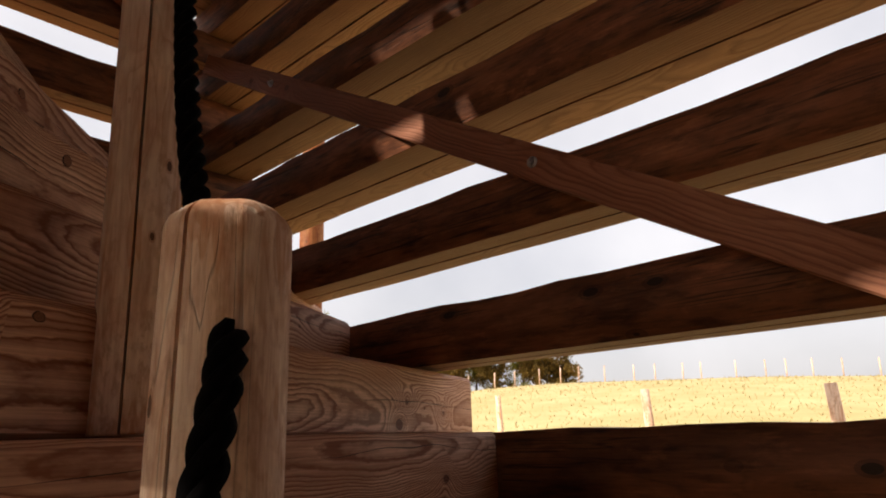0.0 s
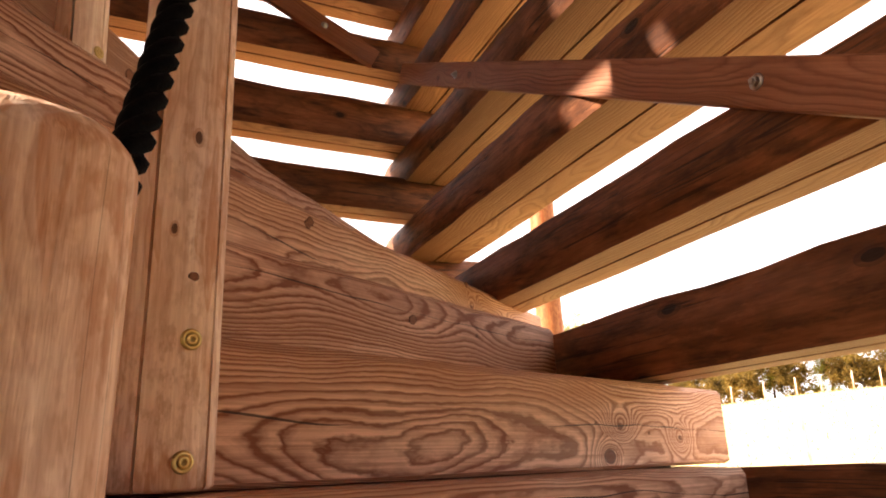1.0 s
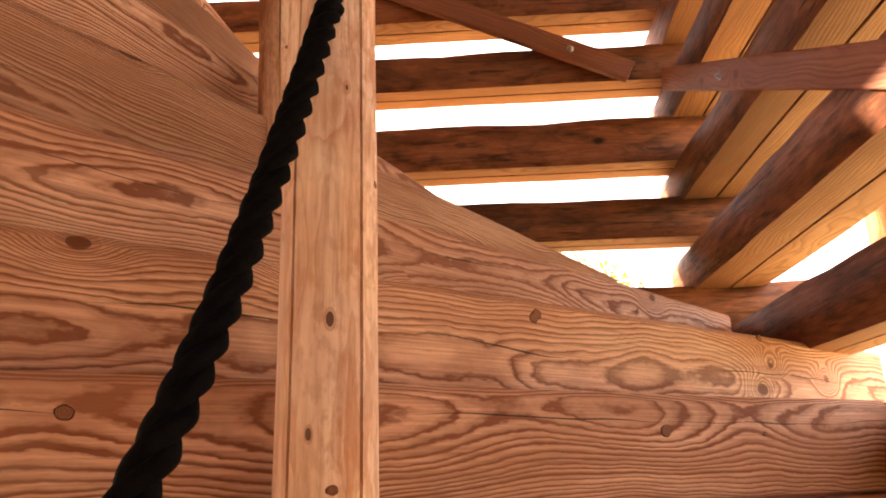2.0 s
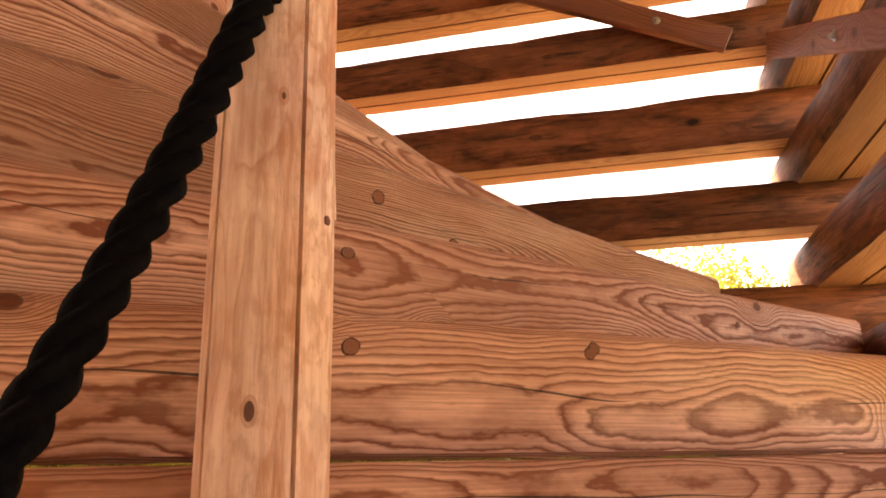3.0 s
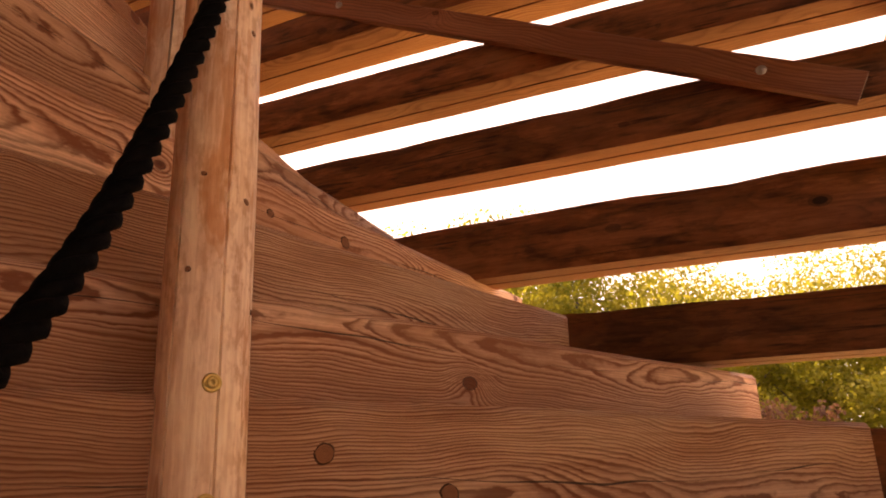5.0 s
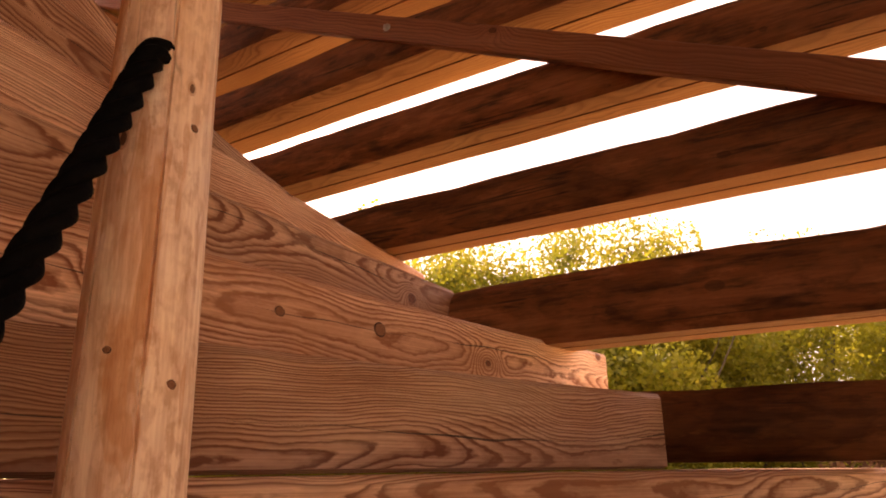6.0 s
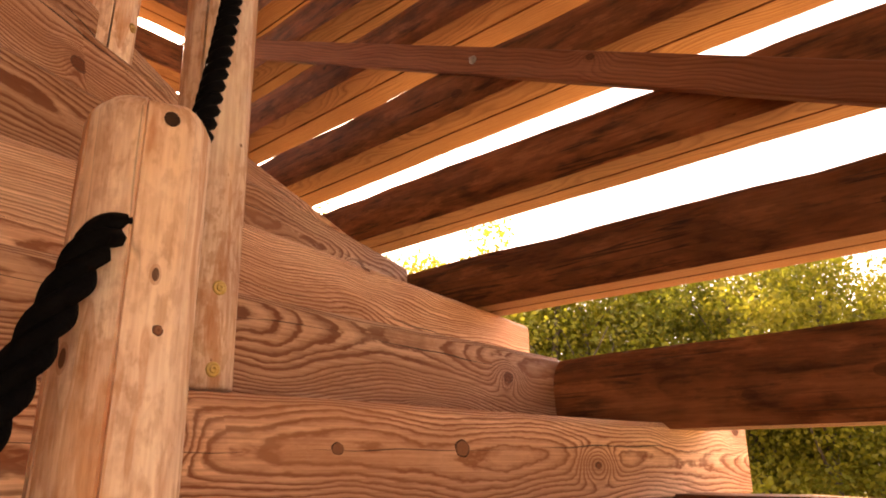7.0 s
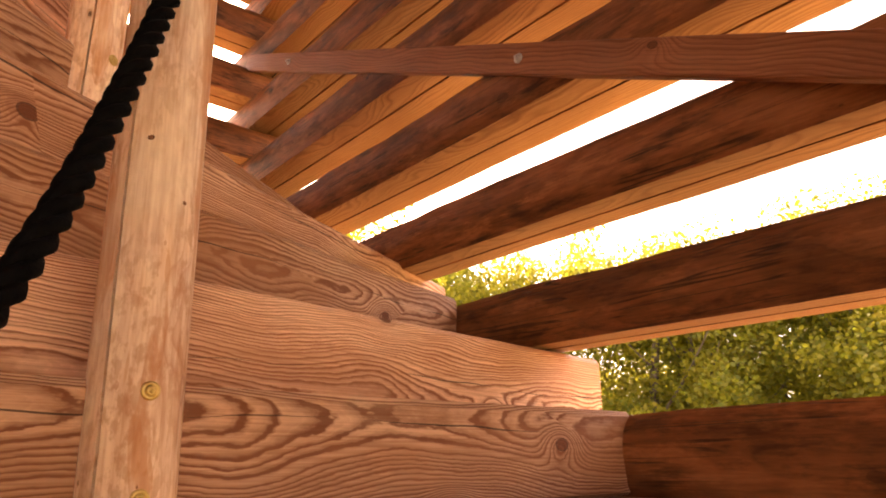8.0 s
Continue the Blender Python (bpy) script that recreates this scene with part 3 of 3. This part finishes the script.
def screw(parent, m):
    bm = bmesh.new()
    prof = [(0.0125, 0.0), (0.0125, 0.002), (0.0105, 0.0035), (0.0085, 0.0035), (0.0078, 0.0022)]
    rings = [[(r * math.cos(2 * math.pi * i / 16), r * math.sin(2 * math.pi * i / 16), z) for i in range(16)] for r, z in prof]
    sweep(rings, bm=bm)
    washer = part("screw", bm, BRASS, parent, "brass-coloured washer-head screw", m)
    bm = bmesh.new()
    prof = [(0.0066, 0.0018), (0.0064, 0.0042), (0.0052, 0.0052), (0.0034, 0.0052), (0.0029, 0.0045), (0.0026, 0.0022)]
    sweep([[(r * (1 + (0.16 * math.cos(6 * a) if r < 0.0035 else 0)) * math.cos(a), r * (1 + (0.16 * math.cos(6 * a) if r < 0.0035 else 0)) * math.sin(a), z) for a in [2 * math.pi * i / 24 for i in range(24)]] for r, z in prof], bm=bm)
    part("screw_head", bm, BRASS, washer)
    return washer


POST_KNOTS = [(0, -3, 0.237, 0.0058), (4, 37, 0.75, 0.005), (4, 34, 0.457, 0.006), (4, -27, 0.489, 0.0042), (4, -40, 0.348, 0.004), (4, 62, 0.30, 0.004), (8, -30, 0.52, 0.0045), (8, 20, 0.43, 0.003), (0, 66, 0.59, 0.006)]


def build_post(tread, r, angle, high, POST_R, lean, hole, seed):
    place = AXIS + Vector((r * math.cos(radians(angle)), r * math.sin(radians(angle)), TREAD_0 + RISE * tread + (0.007 if tread == 4 else 0.002)))
    base, t, n = step_frame(tread + 1)
    # the riser's back direction sets the post's turn: its flat back leans on the riser
    m = Vector((0, 0, 1)).rotation_difference(Vector((*lean, 1))).to_matrix().to_4x4() @ Matrix((t, n, Vector((0, 0, 1)))).transposed().to_4x4()
    bm = bmesh.new()
    count = 30
    zs = [0.0, 0.004] + [high * i / 26 for i in range(1, 5)] + [0.1925, 0.194] + [high * i / 26 for i in range(6, 26)] + [high - 0.02, high - 0.011, high - 0.004, high]
    rings = []
    cracks = {18: 0.62, **({25: 0.75} if tread == 0 else {23: 0.93} if tread == 4 else {})}
    for z in zs:
        rad = POST_R * (1.0 + 0.02 * wob(z, seed, 2.5))
        if z < 0.003:
            rad -= 0.004
        if z > high - 0.021:
            rad -= 0.015 * ((z - (high - 0.021)) / 0.021) ** 1.7
        ring = []
        for i in range(count):
            a = 2 * math.pi * i / count
            k = rad * (1 + 0.025 * noise.noise((math.cos(a) * 1.4 + seed, math.sin(a) * 1.4, z * 4)))
            x, y = k * math.cos(a), k * math.sin(a)
            if i in cracks:
                x, y = x * cracks[i], y * cracks[i]
            ring.append((x + 0.002 * wob(z, seed + 2, 1.2), y, z + (0.006 * noise.noise((x * 30, y * 30, seed)) if z >= high - 0.005 else 0)))
        rings.append(ring)
    # narrow the groove: pull its two neighbours beside it
    for ring in rings:
        for mid, deep in cracks.items():
            gx, gy, gz = ring[mid]
            for j in (mid - 1, mid + 1):
                x, y, z = ring[j]
                ox, oy = gx / deep, gy / deep
                ring[j] = (ox + (x - ox) * 0.18, oy + (y - oy) * 0.18, z)
    sweep(rings, bm=bm)
    post = link("rail_post", bm, [POST_WOOD], None, m=Matrix.Translation(place) @ m)
    sharp_edges(post, 50)
    tagged(post, "peeled pale round wooden post screwed to a stair step", "post", group="rope rail posts")
    for z, dx in ((0.195, -3.0), (0.05, -3.5)) if tread == 4 else ((0.163, -2.0), (0.03, -3.0)):
        screw(post, pose(POST_R * math.sin(radians(dx)), -POST_R * math.cos(radians(dx)), z, 90, 0, dx))
    for i, (which, a, z, radius) in enumerate(POST_KNOTS):
        if which == tread:
            knot(post, pose((POST_R - 0.0006) * math.sin(radians(a)), -(POST_R - 0.0006) * math.cos(radians(a)), z, 0, 0, a), radius, 70 + i)
    if tread == 4:  # an empty drilled hole near the top: a disc coloured like its shaded inside
        bm = bmesh.new()
        rings = [[(q * math.cos(2 * math.pi * i / 12), q * math.sin(2 * math.pi * i / 12), zz) for i in range(12)] for q, zz in ((0.0075, 0.0), (0.0078, 0.0014), (0.0068, 0.0012), (0.006, 0.0006), (0.001, 0.0002))]
        sweep(rings, bm=bm)
        part("drilled_hole", bm, HOLE_SHADE, post, "empty drilled hole, its inside shade coloured onto a disc", pose(POST_R * math.sin(radians(29)), -POST_R * math.cos(radians(29)), 0.956, 90, 0, 29))
    mouth = post.matrix_world @ Vector((-0.21 * POST_R, -POST_R - 0.01, hole - 0.001))
    leave = post.matrix_world @ Vector((0.3 * POST_R, 0.85 * POST_R, hole + 0.066))
    return post, leave, mouth


ROPE_R = 0.0175
built_posts = [build_post(*row, seed=3 + 2 * i) for i, row in enumerate(POSTS)]


def rope_line():
    pts = []
    holes = [leave for _, leave, _ in built_posts]
    mouths = [mouth for _, _, mouth in built_posts]
    hang = {3: Vector((0.04, 0.012, -0.127))}
    for i, (a, b) in enumerate(zip(holes, holes[1:])):
        steps = 60
        for j in range(steps + (i == len(holes) - 2)):
            s = j / steps
            p = a.lerp(mouths[i + 1], s) + hang.get(i, Vector((-0.004, -0.012, -0.118))) * 4 * s * (1 - s)
            pts.append(p)
        # the rope turns into its hole
        pts += [mouths[i + 1].lerp(b, j / 4) for j in range(1, 4)]
    return pts


def build_rope():
    pts = rope_line()
    rope = tagged(empty("rope_handrail", Matrix.Translation(pts[0])), "thick black twisted rope threaded through the rail posts", "rope")
    lay = 0.1
    dist = [0.0]
    for p, q in zip(pts, pts[1:]):
        dist.append(dist[-1] + (q - p).length)
    fine = []
    k = 0
    total = dist[-1]
    n = int(total / 0.0065)
    for i in range(n + 1):
        d = total * i / n
        while k < len(dist) - 2 and dist[k + 1] < d:
            k += 1
        s = (d - dist[k]) / (dist[k + 1] - dist[k])
        fine.append(pts[k].lerp(pts[k + 1], s))
    for _ in range(3):
        fine = [fine[0]] + [(a + b * 2 + c) / 4 for a, b, c in zip(fine, fine[1:], fine[2:])] + [fine[-1]]
    for strand in range(3):
        rings = []
        for i, p in enumerate(fine):
            way = (fine[min(i + 1, n)] - fine[max(i - 1, 0)]).normalized()
            side = way.cross(Vector((0, 0, 1))).normalized()
            up = side.cross(way)
            a = -2 * math.pi * (total * i / n) / lay + strand * 2 * math.pi / 3
            mid = p + (side * math.cos(a) + up * math.sin(a)) * ROPE_R * 0.47
            r = ROPE_R * 0.58
            rings.append([mid - pts[0] + (side * math.cos(q) + up * math.sin(q)) * r for q in [2 * math.pi * j / 7 for j in range(7)]])
        part("strand", sweep(rings), ROPE_BLACK, rope)


build_rope()


# ---- brace boards across the logs, with bolts ----
def build_brace(ends, out, bolts, width, seed, label):
    a, b = (Vector(e) for e in ends)
    t = (b - a).normalized()
    n = out
    up = n.cross(t) if n.cross(t).z > 0 else t.cross(n)
    x = t if t.cross(n).dot(up) > 0 else -t
    length = (b - a).length
    m = Matrix((x, n, x.cross(n))).transposed().to_4x4()
    thick = 0.034
    rings = []
    for j in range(17):
        s = -length / 2 + length * j / 16
        w = width / 2 * (1 + 0.02 * wob(s, seed, 1.5))
        c = 0.004
        rings.append([(s, c, -w), (s, thick - c, -w), (s, thick, -w + c), (s, thick, w - c), (s, thick - c, w), (s, c, w), (s, 0, w - c), (s, 0, -w + c)])
    bm = sweep(rings, end_index=1)
    bmesh.ops.recalc_face_normals(bm, faces=bm.faces)
    mid = (a + b) / 2
    ob = link("brace_board", bm, [BRACE_WOOD, END_WOOD], None, m=Matrix.Translation(mid) @ m)
    sharp_edges(ob, 30)
    tagged(ob, label, "brace board", group="wall braces")
    for d in bolts:
        bm = bmesh.new()
        sweep([[(q * math.cos(2 * math.pi * i / 18), q * math.sin(2 * math.pi * i / 18), z) for i in range(18)] for q, z in ((0.016, 0.0), (0.016, 0.0025), (0.0085, 0.003))], bm=bm)
        s = (Vector(d) - mid).dot(x)
        washer = part("washer", bm, STEEL, ob, "zinc-plated washer", pose(s, 0, 0, 90, 0, 0))
        bm = bmesh.new()
        sweep([[(q * math.cos(2 * math.pi * i / 6), q * math.sin(2 * math.pi * i / 6), z) for i in range(6)] for q, z in ((0.0105, 0.003), (0.0105, 0.0105), (0.0092, 0.0115), (0.006, 0.0115), (0.0058, 0.0165), (0.0045, 0.0175))], bm=bm)
        part("bolt_nut", bm, STEEL, washer, smooth=False)
    return ob


INNER_1, INNER_2 = 1.908, 1.944
build_brace((plan(INNER_1, 1.955, 3.367), plan(INNER_1, -1.40, 1.389)), N1, [plan(INNER_1, 1.340, 2.988), plan(INNER_1, 0.012, 2.205)], 0.1, 4, "brown diagonal brace board bolted across the wall logs")
build_brace((plan(-2.150, INNER_2, 5.310), plan(1.780, INNER_2, 3.415)), N2, [plan(-1.607, INNER_2, 5.045), plan(-0.027, INNER_2, 4.286), plan(1.527, INNER_2, 3.541)], 0.1, 9, "reddish brown brace board bolted across the log gaps")


# ---- rough post outside the corner ----
def build_corner_post():
    rings = []
    for j in range(40):
        z = 4.0 * j / 39
        r = 0.088 * (1 + 0.08 * wob(z, 2.2, 2.0)) * (1.1 - 0.03 * z)
        rings.append([(r * math.cos(q) * (1 + 0.06 * noise.noise((math.cos(q) * 2, math.sin(q) * 2, z * 3))) + 0.03 * wob(z, 8, 0.6), r * math.sin(q) + 0.03 * wob(z, 5, 0.7), z) for q in [2 * math.pi * i / 16 for i in range(16)]])
    ob = link("corner_post", sweep(rings), OLD_POST_WOOD, m=Matrix.Translation(plan(3.40, 3.12, 0)))
    tagged(ob, "orange peeled upright log post standing outside the wall", "post")


build_corner_post()


# ---- meadow fence, grass, trees ----
def build_fence():
    fence = tagged(empty("meadow_fence", Matrix.Translation((0, 0, 0))), "weathered round wooden posts of a meadow fence", "fence")
    for i, (angle, far, top) in enumerate(((96.0, 19.0, 3.4), (84.2, 13.5, 3.4), (72.5, 8.3, 3.4), (59.6, 6.9, 3.1), (45.0, 6.5, 3.0))):
        x, y = far * math.cos(radians(angle)), far * math.sin(radians(angle))
        z = land(x, y)
        high = 1.49 + far * math.tan(radians(top)) - z
        rings = [[((0.075 - 0.006 * k) * math.cos(q) - 0.05 * k * 0.4, (0.075 - 0.006 * k) * math.sin(q), -0.1 + (high + 0.1) * k / 4) for q in [2 * math.pi * j / 10 for j in range(10)]] for k in range(5)]
        part("fence_post", sweep(rings), POST_WOOD, fence, m=Matrix.Translation((x, y, z)))
    far_fence = tagged(empty("far_fence", Matrix.Translation((0, 0, 0))), "thin fence posts along the far edge of the meadow", "fence")
    rng = random.Random(5)
    for i in range(34):
        angle = 40 + 62 * i / 33 + rng.uniform(-0.4, 0.4)
        far = 58 + rng.uniform(-0.5, 0.5)
        x, y = far * math.cos(radians(angle)), far * math.sin(radians(angle))
        z = land(x, y)
        rings = [[(0.05 * math.cos(q) + 0.02 * k, 0.05 * math.sin(q), -0.1 + 1.4 * k / 2) for q in [2 * math.pi * j / 6 for j in range(6)]] for k in range(3)]
        part("fence_post", sweep(rings), POST_WOOD, far_fence, m=Matrix.Translation((x, y, z)))


def build_grass():
    rng = random.Random(11)
    bm = bmesh.new()
    for i in range(15000):
        a = radians(rng.uniform(30, 118))
        r = 4.5 + 58 * rng.random() ** 1.4
        x, y = AXIS.x + r * math.cos(a), AXIS.y + r * math.sin(a)
        z = land(x, y)
        h, w = rng.uniform(0.05, 0.16), rng.uniform(0.006, 0.014) * (1 + r / 14)
        q = rng.uniform(0, math.pi)
        dx, dy = w * math.cos(q), w * math.sin(q)
        lx, ly = rng.uniform(-0.12, 0.12), rng.uniform(-0.12, 0.12)
        v = [bm.verts.new(p) for p in ((x - dx, y - dy, z - 0.02), (x + dx, y + dy, z - 0.02), (x + lx, y + ly, z + h))]
        bm.faces.new(v)
    tagged(link("meadow_grass", bm, GRASS, smooth=False), "long dry golden grass of the meadow", "grass", kind="stuff")


def tree_parts(name, high, wide, leaves, leaf, mat, seed, low=0.1):
    rng = random.Random(seed)
    tree = empty(name)
    bm = bmesh.new()
    lean = Vector((rng.uniform(-0.1, 0.1), rng.uniform(-0.1, 0.1), 1))
    base_r = high * 0.022

    def limb(a, way, length, r0, r1, bend):
        rings = []
        side = way.cross(Vector((0.3, 0.7, 0.2))).normalized()
        up = side.cross(way).normalized()
        pts = []
        for j in range(7):
            s = j / 6
            p = a + way * length * s + bend * s * s * length
            r = r0 + (r1 - r0) * s
            pts.append(p)
            rings.append([p + (side * math.cos(q) + up * math.sin(q)) * r for q in [2 * math.pi * i / 7 for i in range(7)]])
        sweep(rings, bm=bm)
        return pts

    stem = limb(Vector((0, 0, -0.1)), lean.normalized(), high * 0.85, base_r, base_r * 0.25, Vector((rng.uniform(-0.08, 0.08), rng.uniform(-0.08, 0.08), 0)))
    tips = [stem[-1]]
    for j in range(11):
        s = rng.uniform(0.18, 0.95)
        a = stem[0].lerp(stem[-1], s)
        q = rng.uniform(0, 2 * math.pi)
        way = Vector((math.cos(q), math.sin(q), rng.uniform(0.35, 0.9))).normalized()
        length = wide * rng.uniform(0.5, 0.95) * (1.15 - 0.6 * s)
        tips += limb(a, way, length, base_r * 0.4 * (1.1 - s), 0.008, Vector((0, 0, 0.25)))[2:]
    part("trunk", bm, BARK, tree)
    clumps = []
    for j in range(70):
        tip = rng.choice(tips)
        clumps.append((tip + Vector((rng.gauss(0, 0.2), rng.gauss(0, 0.2), rng.gauss(0, 0.17))) * wide, rng.uniform(0.12, 0.26) * wide))
    for j in range(30):
        q, u = rng.uniform(0, 2 * math.pi), rng.random() ** 0.5
        z = rng.uniform(low, 0.98)
        rad = wide * u * math.sin(math.pi * min(0.97, 0.2 + 0.72 * z)) * 0.95
        clumps.append((Vector((rad * math.cos(q), rad * math.sin(q), z * high)), rng.uniform(0.13, 0.24) * wide))
    verts, faces = [], []
    for i in range(leaves):
        mid, size = clumps[rng.randrange(len(clumps))]
        away = Vector((rng.gauss(0, 1), rng.gauss(0, 1), rng.gauss(0, 0.8)))
        if away.length > 1.7:
            away *= 1.5 / away.length
        p = mid + away * size * 0.62
        if p.z < 0.05:
            p.z = 0.05 + rng.random() * 0.4
        l = leaf * rng.uniform(0.6, 1.3)
        d = Vector((rng.uniform(-1, 1), rng.uniform(-1, 1), rng.uniform(-1, 0.6))).normalized() * l
        e = d.cross(Vector((rng.uniform(-1, 1), rng.uniform(-1, 1), rng.uniform(-1, 1)))).normalized() * l * 0.36
        k = len(verts)
        verts += [p - d * 0.5, p + e, p + d * 0.5, p - e]
        faces.append((k, k + 1, k + 2, k + 3))
    me = bpy.data.meshes.new("crown")
    me.from_pydata([tuple(v) for v in verts], [], faces)
    me.materials.append(mat)
    crown = new("crown", me)
    crown.parent = tree
    return tree


def build_trees():
    rng = random.Random(21)
    kinds = [tree_parts("autumn_tree", 6.6, 2.3, 31000, 0.076, LEAF_YELLOW, 31), tree_parts("autumn_tree", 6.0, 2.5, 31000, 0.076, LEAF_YELLOW, 47), tree_parts("green_tree", 6.4, 2.4, 30000, 0.076, LEAF_GREEN, 53), tree_parts("autumn_tree", 6.2, 2.7, 9000, 0.22, LEAF_OAK, 71, low=0.02)]
    words = ["tall young tree with yellow autumn leaves", "broad young tree with golden green autumn leaves", "young tree still in olive green leaf", "round autumn tree with brown and ochre leaves beyond the meadow"]
    # compass, distance and the elevation of the crown's top as seen from the stair
    tops = [(124, 14, 12), (129, 15, 13), (133, 17, 13.5), (138.5, 14.5, 13.8), (142, 14, 14.2), (145, 15.5, 13.6), (149, 12.6, 18.4), (152, 13.6, 18.0), (155.5, 15, 15.2), (159, 14, 14.4), (163.3, 13.2, 16.4),
            (167, 14.5, 16.2), (170.3, 12.8, 18.4), (174.5, 14, 17.2), (179, 13.4, 16.3), (183.5, 14, 18.2), (188, 12.8, 20.0), (192, 14.2, 19.0), (197, 13.5, 18.5), (202, 14.5, 17), (208, 14, 14), (214, 15, 13)]
    spots = [(a, d, (2.75 + d * math.tan(radians(e))) / 6.2, rng.choice((0, 1, 0, 1, 2))) for a, d, e in tops]
    for i in range(10):
        angle = 124 + 92 * i / 9 + rng.uniform(-2, 2)
        spots.append((angle, rng.uniform(19, 24), rng.uniform(0.9, 1.08), rng.choice((0, 1, 2, 2))))
    spots += [(100.4, 46, 1.12, 0), (90.5, 72, 0.95, 3), (88.2, 70, 0.98, 3), (86.2, 71, 1.02, 1), (84.4, 70, 1.0, 3), (82.4, 71, 0.95, 2), (80.4, 70, 1.0, 3), (78.8, 71, 0.85, 3), (93, 73, 0.95, 3), (96, 74, 0.9, 0), (108, 60, 1.2, 2), (113, 50, 1.2, 1), (118, 30, 1.1, 0)]
    used = set()
    for angle, far, scale, kind in spots:
        x, y = far * math.cos(radians(angle)) - (0.3 if far < 40 else 0.0), far * math.sin(radians(angle)) + (1.5 if far < 40 else 0.0)
        m = Matrix.Translation((x, y, land(x, y) - 0.05)) @ pose(0, 0, 0, 0, 0, rng.uniform(0, 360))
        if kind in used:
            tree = copy_thing(kinds[kind], m)
        else:
            tree = kinds[kind]
            tree.matrix_basis = m
            used.add(kind)
        tree.scale = (scale, scale, scale)
        tagged(tree, words[kind], "tree", group="trees beside the tower" if far < 40 else "trees beyond the meadow")


def build_shrub():
    for angle, far, scale in ((134.6, 10.6, 0.9), (122.0, 12.5, 0.95)):
        x, y = far * math.cos(radians(angle)) - 0.3, far * math.sin(radians(angle)) + 1.5
        bush = tree_parts("russet_shrub", 3.6, 1.25, 9000, 0.085, LEAF_BROWN, int(angle))
        bush.matrix_basis = Matrix.Translation((x, y, land(x, y) - 0.05)) @ Matrix.Scale(scale, 4)
        tagged(bush, "russet brown autumn shrub among the trees", "shrub")


build_fence()
build_grass()
build_trees()
build_shrub()
